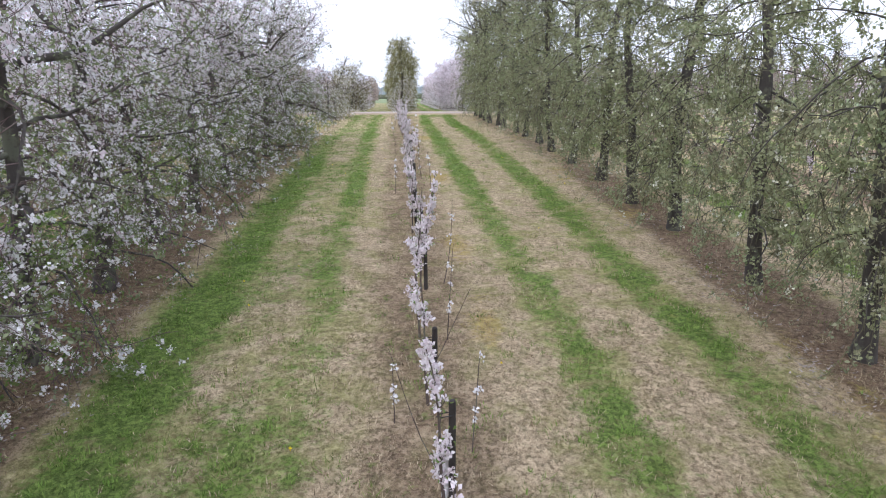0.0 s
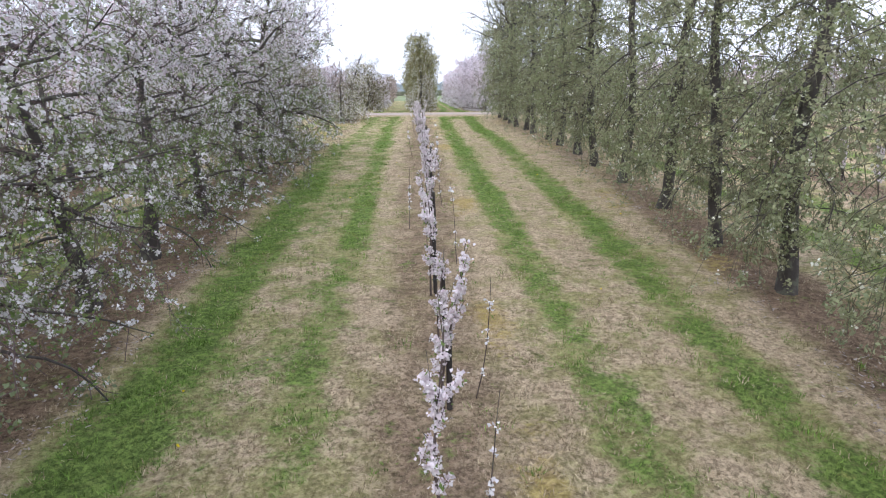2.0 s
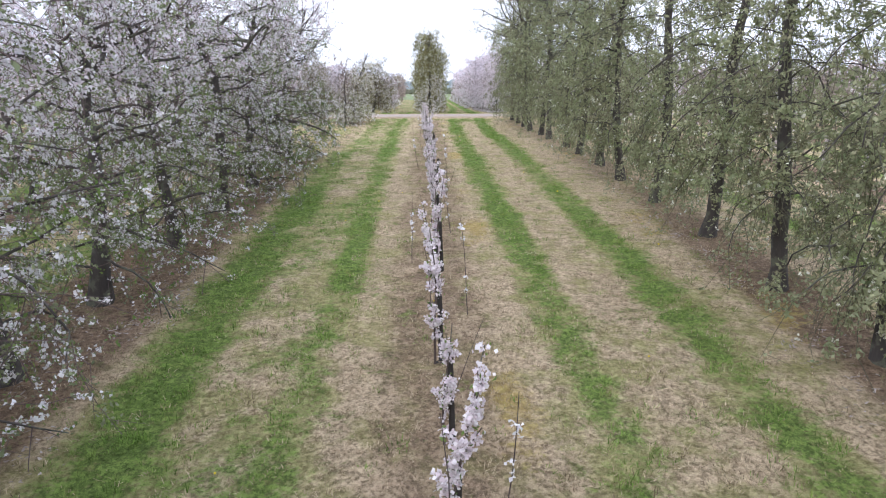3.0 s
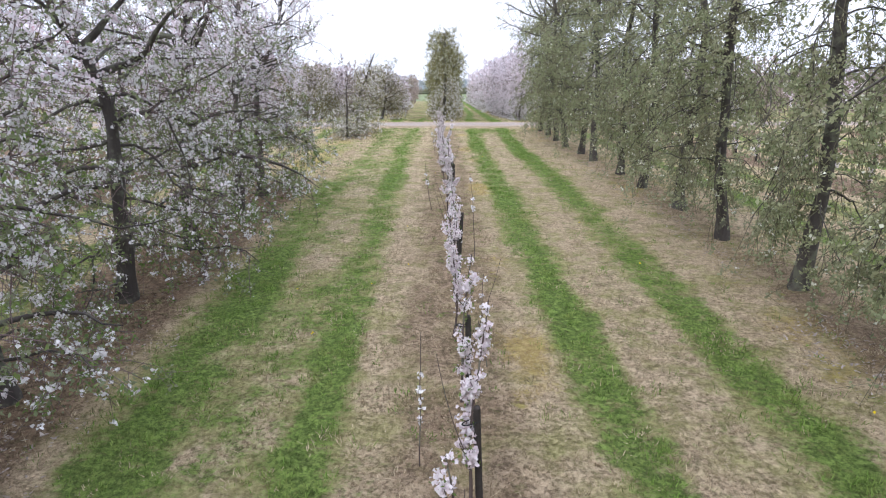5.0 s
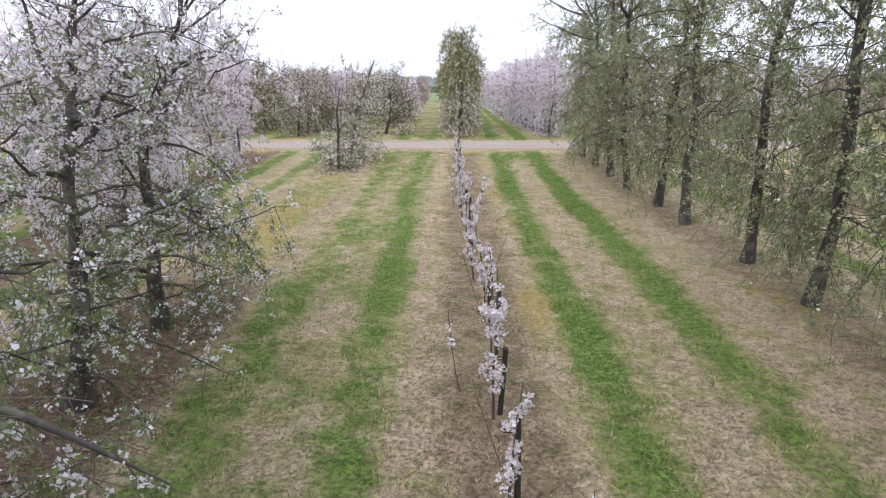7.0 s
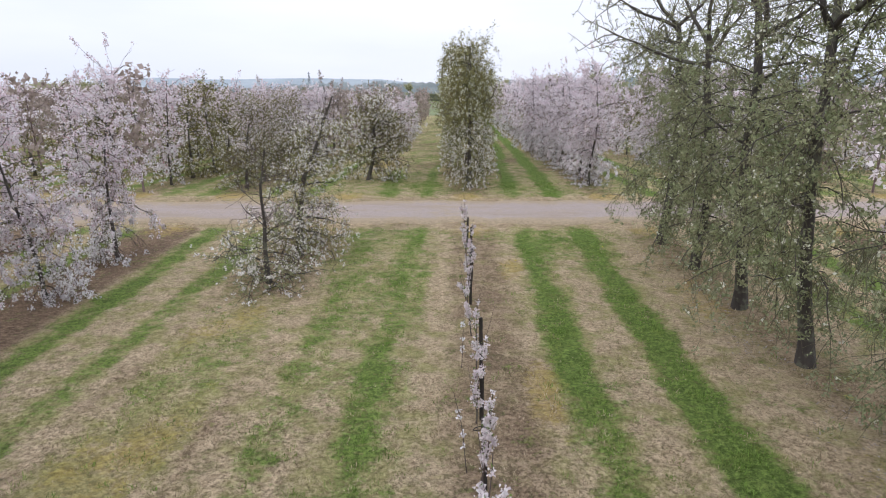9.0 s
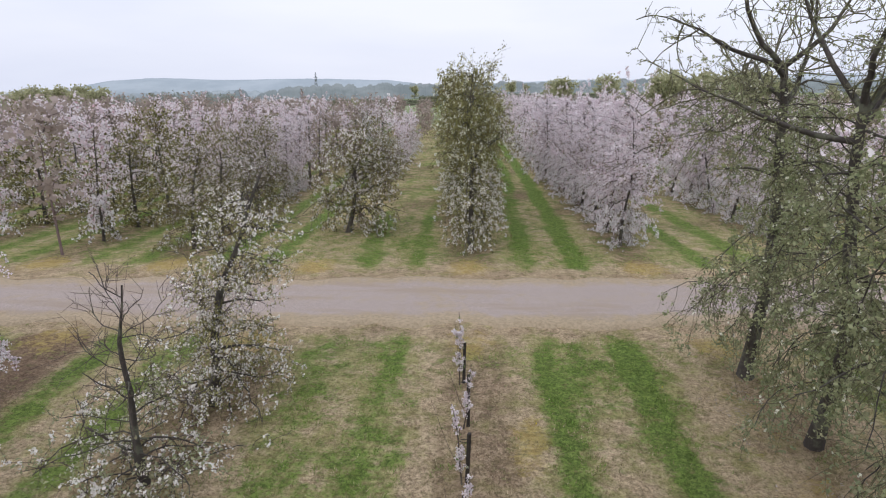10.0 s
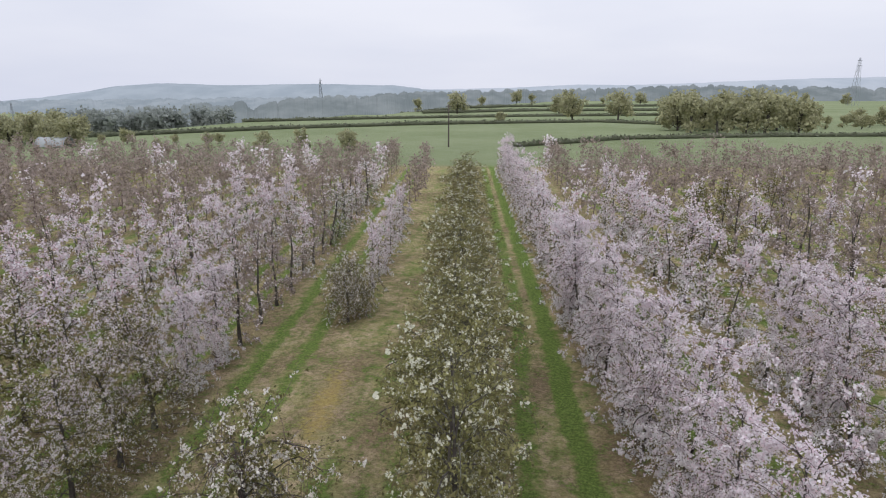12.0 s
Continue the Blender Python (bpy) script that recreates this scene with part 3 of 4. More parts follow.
PROF_AT = (0.0, 0.2, 0.45, 0.75, 1.0)
SPEC_WHITE = dict(
    height=5.3, girth=0.135, crook=0.12, limbs=36, thin_top=0.95, low=0.09, prof_at=PROF_AT, prof=(1.7, 2.1, 2.15, 1.8, 1.2), rise=(0.1, 0.35, 0.75), pull=(-0.14, -0.07, 0.05),
    thick=0.8, shoots=7.0, shoot_len=0.95, twigs=3, shoot_up=(-0.4, 0.45), hang=(-0.26, -0.1, 0.05), twig=M_TWIG_RED, group="blossoming apple row",
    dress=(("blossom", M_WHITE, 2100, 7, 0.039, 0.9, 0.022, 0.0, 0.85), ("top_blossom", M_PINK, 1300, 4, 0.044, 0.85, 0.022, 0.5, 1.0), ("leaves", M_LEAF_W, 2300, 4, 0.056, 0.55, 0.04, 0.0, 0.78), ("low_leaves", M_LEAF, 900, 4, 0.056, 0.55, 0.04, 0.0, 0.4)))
SPEC_GREEN = dict(
    height=5.9, girth=0.125, crook=0.06, taper=0.52, limbs=38, low=0.22, prof_at=PROF_AT, prof=(1.0, 1.4, 1.9, 2.0, 1.7), rise=(0.3, 0.35, 0.5), pull=(-0.2, -0.22, -0.12), leaders=5, leader_len=2.5,
    thick=0.42, shoots=7.0, shoot_len=1.15, twigs=3, shoot_up=(-0.7, -0.1), hang=(-0.36, -0.34, -0.14), twig=M_TWIG_GREEN, group="tall leafing apple row",
    dress=(("leaves", M_LEAF_Y, 4000, 4, 0.060, 0.6, 0.034, 0.0, 0.9), ("inner_leaves", M_LEAF_W, 1000, 4, 0.060, 0.6, 0.034, 0.0, 0.95), ("blossom", M_CREAM, 420, 3, 0.046, 0.85, 0.02, 0.0, 0.95), ("top_leaves", M_LEAF_Y, 1500, 2, 0.05, 0.5, 0.02, 1.0, 1.2)))
SPEC_PINK = dict(
    height=5.3, girth=0.062, crook=0.07, gaps=-0.6, wide=0.5, limbs=48, low=0.05, prof_at=PROF_AT, prof=(1.15, 1.4, 1.4, 1.2, 0.9), rise=(0.1, 0.5, 0.9), pull=(-0.24, -0.16, -0.04),
    thick=0.5, shoots=5.0, shoot_len=1.1, twigs=2, shoot_up=(-0.7, 0.3), hang=(-0.42, -0.28, -0.04), twig=M_TWIG_RED, group="pink apple row",
    dress=(("blossom", M_PINK, 2700, 7, 0.056, 0.85, 0.04, 0.3, 1.0), ("low_blossom", M_WHITE, 1500, 7, 0.056, 0.85, 0.04, 0.0, 0.42), ("bud_growth", M_BUD, 700, 2, 0.05, 0.8, 0.02, 0.3, 1.0), ("leaves", M_LEAF_O, 2600, 1, 0.075, 0.5, 0.04, 0.0, 0.7)))
SPEC_COLUMN = dict(
    height=5.05, girth=0.11, crook=0.05, wide=0.7, limbs=50, bias=0.7, thin_top=1.3, low=0.10, prof_at=PROF_AT, prof=(1.15, 1.35, 1.4, 1.45, 1.4), rise=(0.1, 0.3, 0.45), pull=(-0.26, -0.18, -0.06),
    thick=0.6, shoots=5.5, shoot_len=1.1, twigs=2, shoot_up=(-0.6, 0.1), hang=(-0.42, -0.26, -0.05), twig=M_TWIG_GREEN, group="leafing apple row beyond the track",
    dress=(("leaves", M_LEAF_G, 2300, 4, 0.07, 0.55, 0.05, 0.0, 1.0), ("blossom", M_IVORY, 800, 6, 0.058, 0.85, 0.028, 0.0, 0.5), ("top_blossom", M_CREAM, 640, 6, 0.058, 0.85, 0.03, 0.4, 1.0), ("inner_leaves", M_LEAF_O, 4200, 1, 0.085, 0.5, 0.07, 0.0, 1.0)))
SPEC_STUMP = dict(
    height=3.3, girth=0.075, crook=0.09, limbs=36, bias=1.7, low=0.05, prof_at=PROF_AT, prof=(1.7, 1.5, 0.8, 0.9, 0.8), rise=(0.1, 0.5, 0.6), pull=(-0.1, 0.0, 0.05),
    thick=0.55, shoots=5.5, shoot_len=0.8, twigs=3, shoot_up=(0.0, 0.6), hang=(-0.14, 0.0, 0.05), twig=M_TWIG, group="gappy apple row",
    dress=(("blossom", M_IVORY, 650, 6, 0.05, 0.85, 0.026, 0.0, 0.34), ("leaves", M_LEAF_Y, 3600, 1, 0.07, 0.5, 0.05, 0.0, 0.4)))
SPEC_SPIKY = dict(
    height=4.7, girth=0.12, crook=0.10, limbs=50, bias=1.2, low=0.09, prof_at=PROF_AT, prof=(1.2, 1.6, 1.4, 0.95, 0.4), rise=(-0.05, 0.1, 0.35), pull=(-0.05, -0.02, 0.03),
    thick=0.7, shoots=8.0, shoot_len=0.75, twigs=3, shoot_up=(-0.2, 0.3), hang=(-0.16, -0.06, 0.05), twig=M_TWIG, group="gappy apple row",
    dress=(("blossom", M_IVORY, 2500, 5, 0.048, 0.85, 0.026, 0.0, 0.9), ("leaves", M_LEAF_G, 9000, 1, 0.065, 0.5, 0.05, 0.0, 0.85)))
SPEC_MIXED = dict(
    height=4.7, girth=0.10, crook=0.08, gaps=-0.6, limbs=38, low=0.09, prof_at=PROF_AT, prof=(1.4, 1.8, 1.8, 1.6, 1.2), rise=(0.0, 0.35, 0.8), pull=(-0.16, -0.08, 0.04),
    thick=0.6, shoots=5.5, shoot_len=1.0, twigs=2, shoot_up=(-0.4, 0.5), hang=(-0.26, -0.1, 0.04), twig=M_TWIG_RED, group="mixed apple rows",
    dress=(("blossom", M_IVORY, 1100, 6, 0.05, 0.85, 0.03, 0.0, 0.75), ("top_blossom", M_PINK, 1200, 6, 0.052, 0.85, 0.032, 0.55, 1.0), ("leaves", M_LEAF_G, 3600, 1, 0.085, 0.55, 0.08, 0.0, 1.0), ("inner_leaves", M_LEAF_O, 6000, 1, 0.088, 0.55, 0.08, 0.0, 1.0)))
SPEC_UMBRELLA = dict(SPEC_MIXED, height=2.9, limbs=40, low=0.2, prof=(1.6, 1.8, 1.8, 1.4, 0.9), rise=(0.5, 0.5, 0.7), pull=(-0.22, -0.16, 0.0), hang=(-0.5, -0.3, -0.05), shoot_up=(-0.7, 0.3), group="gappy apple row", dress=(("blossom", M_IVORY, 1900, 6, 0.052, 0.85, 0.028, 0.0, 1.0), ("leaves", M_LEAF_G, 3000, 1, 0.085, 0.55, 0.07, 0.0, 1.0), ("inner_leaves", M_LEAF_O, 5600, 1, 0.085, 0.55, 0.08, 0.0, 1.0)))
SPEC_BARE = dict(
    height=5.6, girth=0.11, crook=0.09, limbs=26, low=0.10, prof_at=PROF_AT, prof=(1.2, 1.7, 1.8, 1.5, 0.9), rise=(0.2, 0.5, 0.9), pull=(-0.08, -0.02, 0.06),
    thick=0.7, shoots=5.0, shoot_len=0.9, twigs=2, shoot_up=(0.0, 0.7), hang=(-0.1, 0.0, 0.06), twig=M_TWIG_RED, group="budding apple rows",
    dress=(("bud_growth", M_BARE, 1500, 2, 0.075, 0.8, 0.05, 0.0, 1.0), ("blossom", M_PINK, 420, 3, 0.06, 0.85, 0.03, 0.0, 1.0)))


def lighter(spec, share, size, twigs, **more):
    """The same kind of tree, with fewer and larger flakes, for rows that stay far off."""
    s = dict(spec, limbs=int(spec["limbs"] * 0.6), twigs=twigs, shoots=spec["shoots"] * 0.55, twig_scale=1.6)
    s["dress"] = tuple((n, m, int(c * share), max(2, e // 2) if e > 1 else 1, z * size, r, sp * size, lo, hi) for n, m, c, e, z, r, sp, lo, hi in spec["dress"])
    s.update(more)
    return s


LABELS = {
    "white": "old apple tree in white blossom with fresh green leaves",
    "green": "tall dark-trunked apple tree with yellow-green young leaves and bare crown",
    "pink": "apple tree densely covered in pale pink blossom",
    "column": "columnar apple tree with green leaves and scattered white blossom",
    "stump": "cut-back apple trunk with a low flowering shrub of shoots",
    "spiky": "thin gappy apple tree with level spurs and white blossom",
    "mixed": "bushy apple tree with olive young leaves under white and pink blossom",
    "umbrella": "low rounded apple tree with drooping branches of white blossom",
    "bare": "budding apple tree with reddish, almost bare twigs",
}
KINDS = {}
for kind, spec, seeds in (("white", SPEC_WHITE, (11, 12, 13)), ("green", SPEC_GREEN, (21, 22, 23)), ("pink", SPEC_PINK, (31, 32)), ("column", SPEC_COLUMN, (41, 42)), ("mixed", SPEC_MIXED, (45, 46)), ("umbrella", SPEC_UMBRELLA, (47,)), ("stump", SPEC_STUMP, (51,)), ("spiky", SPEC_SPIKY, (52,))):
    KINDS[kind] = [(spec, s, (8, 5, 3, 3)) for s in seeds]
for kind, spec, share, size, seeds in (("white_far", SPEC_WHITE, 0.26, 2.4, (61, 62)), ("green_far", SPEC_GREEN, 0.17, 2.5, (63, 64)), ("pink_far", SPEC_PINK, 0.26, 2.1, (65, 66, 67)), ("mixed_far", SPEC_MIXED, 0.4, 1.7, (73, 74)), ("column_far", SPEC_COLUMN, 0.3, 1.8, (68, 69)), ("bare_far", SPEC_BARE, 0.5, 1.9, (70, 71, 72))):
    KINDS[kind] = [(lighter(spec, share, size, 0), s, (5, 3, 3, 3)) for s in seeds]
PROTO, PLANTED = {}, []


def plant(kind, x, y, turn=None, size=1.0, tall=None, lean=None):
    """One tree of a kind on the ground. The first of each sort is built, the rest are copies of it."""
    rng = random.Random(int(x * 131 + y * 977) + 7)
    sorts = KINDS[kind]
    i = rng.randrange(len(sorts))
    base = kind.replace("_far", "")
    if turn is None and base in ("pink", "column"):  # pruned flat along the row
        turn = rng.choice((0, 180)) + rng.uniform(-12, 12)
    turn = rng.uniform(0, 360) if turn is None else turn
    wild = 2.6 if base == "green" else 1.2
    lean = rng.uniform(-wild, wild) if lean is None else lean
    m = pose(*pt(x, y, -0.02), 0, 0, 0) @ pose(0, 0, 0, rng.uniform(-wild, wild), lean, 0) @ pose(0, 0, 0, 0, 0, turn)
    s = size * rng.uniform(0.93, 1.07)
    key = (kind, i)
    if key not in PROTO:
        spec, seed, sides = sorts[i]
        PROTO[key] = grow_tree("apple_tree", LABELS[base], "tree", spec, seed, sides)
        ob = PROTO[key]
        ob.matrix_basis = m
    else:
        ob = copy_thing(PROTO[key], m)
    ob.scale = (s, s, s * (tall or rng.uniform(0.95, 1.06)))
    PLANTED.append((x, y))
    return ob


# ---- the rows before the track ----
R = random.Random(3)
for y in (-1.6, 1.0, 3.6, 6.1, 8.57, 11.45, 13.85, 16.7, 19.5, 22.2, 24.85, 27.5, 29.9, 33.2, 35.5, 38.3, 41.0, 43.7, 46.1):
    plant("green", 5.6 + R.uniform(-0.08, 0.08), y)
for y in (-1.0, 1.6, 4.2, 6.67, 8.9, 11.37, 13.6, 16.3, 19.1, 21.7, 24.2, 26.4):
    plant("white", -4.9 + R.uniform(-0.08, 0.08), y, size=1.0)
plant("stump", -4.95, 42.45, size=1.0, tall=1.0, lean=0.0)
plant("spiky", -4.8, 44.8, size=0.95, tall=1.08, lean=6.0)
for y in np.arange(2.0, 30, 2.9):
    plant("white_far", -9.4 + R.uniform(-0.1, 0.1), float(y), size=0.86)
for y in (31.6, 34.6, 37.8, 41.2, 44.2):
    plant("pink", -9.55 + R.uniform(-0.1, 0.1), y, turn=(y * 77) % 360, size=0.84, tall=1.08)
for y in np.arange(16.0, 46, 2.9):
    plant("pink_far", -13.7 + R.uniform(-0.1, 0.1), float(y), size=0.98)
for y in np.arange(6.0, 46, 3.1):
    plant("green_far", 22.8 + R.uniform(-0.1, 0.1), float(y), size=0.62)

# ---- the rows beyond the track ----
for i, y in enumerate(np.arange(55.7, 78, 2.6)):
    plant("column", 0.2 + R.uniform(-0.08, 0.08), float(y), size=(0.98, 1.04, 1.14, 1.22)[min(i, 3)], tall=(1.16, 1.04, 0.86, 0.78)[min(i, 3)])
for y in np.arange(78.3, 120, 2.7):
    plant("column_far", 0.1, float(y), size=1.15, tall=0.64)
for i, y in enumerate(np.arange(56.5, 77, 2.5)):
    plant("pink", 5.7 + R.uniform(-0.08, 0.08), float(y), size=0.95)
for y in np.arange(78.0, 136, 2.7):
    plant("pink_far", 5.6, float(y), size=0.92)
for y in np.arange(59.0, 72, 2.6):
    plant("pink", 11.95 + R.uniform(-0.08, 0.08), float(y), size=0.96)
for y in np.arange(73, 100, 2.7):
    plant("pink_far", 11.95, float(y), size=0.95)
plant("umbrella", -4.75, 58.6, size=1.1, tall=1.16)
for y, s in ((75.4, 0.9), (77.8, 1.0)):
    plant("umbrella", -5.4, y, size=0.92 * s)
for y in (80.5, 83.1, 85.8, 88.5, 91.5, 95, 98.5):
    plant("pink_far", -4.9, y, size=0.7)
for i, y in enumerate((55.6, 58.4, 60.8, 63.0, 65.2, 67.7, 70.3)):
    plant("mixed" if i < 5 else "pink", -9.85 + R.uniform(-0.1, 0.1), y, size=0.8)
for y in np.arange(72.3, 110, 2.7):
    plant(R.choice(("pink_far", "white_far", "bare_far")), -9.6, float(y), size=0.82)
for r in (-13.8, -18.2, -22.7):
    for y in np.arange(55.0 + 0.12 * abs(r), 98 if r > -20 else 84, 2.7):
        plant(R.choice(("mixed_far", "pink_far", "mixed_far", "pink_far") if y < 66 + 0.5 * (r + 13) else ("pink_far", "pink_far", "pink_far", "bare_far")), r + R.uniform(-0.1, 0.1), float(y), size=0.86)
for r in (17.2, 22.8):
    for y in np.arange(60.0, 96, 2.8):
        plant("pink_far" if R.random() < np.interp(y, (60, 96), (0.5, 0.1)) else R.choice(("bare_far", "mixed_far")), r + R.uniform(-0.1, 0.1), float(y), size=0.9)


def far_rows():
    """The farther rows, too many to count: stems, twigs and flower flakes of several hundred small trees."""
    rng = np.random.default_rng(77)
    wood, bare, pinks = Tubes(), [], []
    for r in ROW_X:
        for y in np.arange(54.5, ORCHARD_END - 1, 3.1):
            x = r + rng.uniform(-0.15, 0.15)
            if min((px - x) ** 2 + (py - y) ** 2 for px, py in PLANTED) < 4.5:
                continue
            if abs(r - 0.1) < 1 or (abs(r + 4.95) < 0.1 and (y < 99 or rng.random() < 0.4)):
                continue
            z = float(land(x, y))
            h = rng.uniform(3.9, 5.0)
            pinkish = rng.random() < np.interp(y, (54, 70, 90, 138), (0.55, 0.4, 0.15, 0.05)) * (0.3 if r > 12 else 1.0)
            wood.add(bend(rng, (x, y, z - 0.1), (0, 0, 1), h, 4, 0.06, 0.1), 0.06, 0.012, 3)
            tips = []
            for _ in range(11):
                az, f = rng.uniform(0, 6.28), rng.uniform(0.2, 0.95)
                l = rng.uniform(0.7, 1.5) * (1.15 - 0.5 * f)
                line = bend(rng, (x, y, z + h * f), (math.cos(az), math.sin(az), 0.6), l, 3, 0.2, 0.05)
                wood.add(line, 0.02, 0.006, 3)
                tips.append(line)
            tips = np.concatenate(tips)
            c = tips[rng.integers(0, len(tips), 120)] + rng.normal(0, 0.3, (120, 3))
            (pinks if pinkish else bare).append(c)
    tagged(part("orchard_rows", wood.mesh("orchard_rows"), M_TWIG_RED, None), "far rows of dark bare apple stems and twigs", "trees", kind="stuff")
    c = np.concatenate(pinks)
    tagged(part("orchard_blossom", flake_mesh("orchard_blossom", rng, c, 0.27, 0.85, 0.08, 2), M_PINK, None), "pale pink blossom on far orchard rows", "blossom", kind="stuff")
    c = np.concatenate(bare)
    tagged(part("orchard_buds", flake_mesh("orchard_buds", rng, c, 0.25, 0.8, 0.08, 2), M_BARE, None), "brownish buds on far orchard rows", "buds", kind="stuff")


far_rows()


# ---- the young row ----
def young_tree(seed, height, reach, flowers):
    rng = np.random.default_rng(seed)
    tree = thing("young_tree", "slender young apple tree with tight pinkish-white blossom on bare ground", "tree", "young apple row")
    stem = bend(rng, (0, 0, -0.04), (rng.normal(0, 0.04), rng.normal(0, 0.04), 1), height, 9, 0.05, 0.08)
    t = Tubes()
    t.add(stem, 0.017, 0.005, 6)
    part("stem", t.mesh("stem"), M_TWIG, tree)
    lines = [(stem[3:], 0, 0, 0.5)]
    for i in range(11):
        k = rng.integers(2, 8)
        az = rng.uniform(0, 6.28)
        up = rng.uniform(0.7, 1.6)
        ln = bend(rng, stem[k], unit(np.array([math.cos(az), math.sin(az), up])), rng.uniform(0.15, reach * 0.72), 5, 0.1, 0.16)
        t = Tubes()
        t.add(ln, 0.006, 0.0025, 4)
        part("shoot", t.mesh("shoot"), M_TWIG, tree)
        lines.append((ln, 0, 0, 0.5))
    whip = bend(rng, stem[2], unit(np.array([rng.uniform(-0.6, 0.8), rng.uniform(-0.4, 0.4), 1.2])), height * rng.uniform(0.55, 0.85), 6, 0.05, 0.1)
    t = Tubes()
    t.add(whip, 0.006, 0.0025, 4)
    part("shoot", t.mesh("shoot"), M_TWIG, tree)
    c = along(rng, lines, int(flowers * 0.62), 0, 1)
    tagged(part("blossom", flake_mesh("blossom", rng, c, 0.035, 0.9, 0.023, 19), M_YOUNG, tree), kind="stuff")
    tagged(part("leaves", flake_mesh("leaves", rng, along(rng, lines, 60, 0, 1), 0.045, 0.5, 0.03, 1), M_LEAF, tree), kind="stuff")
    return tree


def round_post(radius, height, k=10):
    rng = np.random.default_rng(9)
    t = Tubes()
    zs = np.array([-0.08, 0.05, height * 0.5, height - 0.02, height, height + 0.001])
    t.add(np.stack([0 * zs, 0 * zs, zs], -1) + rng.normal(0, 0.0015, (6, 3)), np.array([1, 1, 1, 1, 0.86, 0.001]) * radius, None, k)
    return t.mesh("post")


def stake(height, label):
    ob = thing("tree_stake", label, "stake", "tree stakes")
    part("post", round_post(0.032, height), M_STAKE, ob)
    t = Tubes()
    ang = np.linspace(0, 2 * np.pi, 13)
    t.add(np.stack([0.055 + 0.085 * np.cos(ang), 0.036 * np.sin(ang), 0 * ang + height - 0.12], -1), 0.007, 0.007, 4)
    part("tie", t.mesh("tie"), M_TIE, ob, "black rubber tie")
    return ob


young = [young_tree(101 + i, h, r, n) for i, (h, r, n) in enumerate(((1.7, 0.36, 100), (1.5, 0.32, 80), (1.85, 0.40, 110), (1.6, 0.34, 56), (1.75, 0.38, 92)))]
posts = [stake(h, "dark stained round wooden stake with a rubber tie") for h in (0.85, 0.95)]
used_young, used_post = set(), set()


def young_row(x0, y0, count, bow):
    """Young trees at even steps along a row, most of them tied to a stake."""
    for k in range(count):
        y = y0 + 1.545 * k
        x = x0 + 0.05 * math.sin(k * 1.7) - bow * float(soft(y, 25, 35))
        i, j = (k * 3 + k // 5) % 5, k % 2
        m = pose(*pt(x, y), R.uniform(-4, 4), R.uniform(-4, 4), R.uniform(0, 360))
        if i in used_young:
            ob = copy_thing(young[i], m)
        else:
            ob = young[i]
            ob.matrix_basis = m
            used_young.add(i)
        f = R.uniform(0.88, 1.1) * (0.88 if y > 33 else 1.0)
        ob.scale = (f, f, f)
        if k % 7 != 3:
            m = pose(*pt(x + 0.08, y + 0.09), R.uniform(-3, 3), R.uniform(-3, 3), R.uniform(150, 210))
            if j in used_post:
                copy_thing(posts[j], m)
            else:
                posts[j].matrix_basis = m
                used_post.add(j)


young_row(0.1, 2.35, 29, 0.28)
young_row(11.6, 13.0, 22, 0.0)


def loose_shoot(x, y, height, seed):
    rng = np.random.default_rng(seed)
    ob = thing("sucker_shoot", "thin bare brown shoot rising from the ground", "shoot", "sucker shoots", pt(x, y))
    t = Tubes()
    ln = bend(rng, (0, 0, -0.03), unit(np.array([rng.normal(0, 0.08), rng.normal(0, 0.08), 1])), height, 8, 0.04, 0.06)
    t.add(ln, 0.008, 0.003, 5)
    part("stem", t.mesh("stem"), M_TWIG, ob)
    part("blossom", flake_mesh("blossom", rng, along(rng, [(ln[2:], 0, 0, 0.5)], 5, 0, 1), 0.04, 0.85, 0.02, 8), M_WHITE, ob)["kind"] = "stuff"
    return ob


for x, y, h, s in ((0.48, 4.6, 1.1, 1), (0.42, 6.9, 1.4, 2), (0.50, 8.8, 1.5, 3), (-0.28, 5.1, 0.7, 4), (0.55, 13.0, 1.5, 5), (-0.3, 15.2, 1.3, 6), (0.5, 20.9, 1.6, 7), (-0.32, 24.6, 1.3, 8), (0.45, 17.0, 1.2, 9), (-0.35, 35.2, 1.2, 10), (-0.38, 38.1, 0.9, 11)):
    loose_shoot(x, y, h, s)

guard = thing("tree_guard", "white plastic tree guard strip on a young stem", "tree guard", at=pt(0.17, 4.05))
part("sleeve", round_post(0.035, 0.42, 8), M_GUARD, guard)


# ---- the country beyond ----
EYE = (0.34, 47.6, 12.5)


def out_there(bearing, dist):
    """A place on the far ground: degrees right of the rows' line, metres ahead of the track."""
    return EYE[0] + dist * math.tan(radians(bearing)), EYE[1] + dist


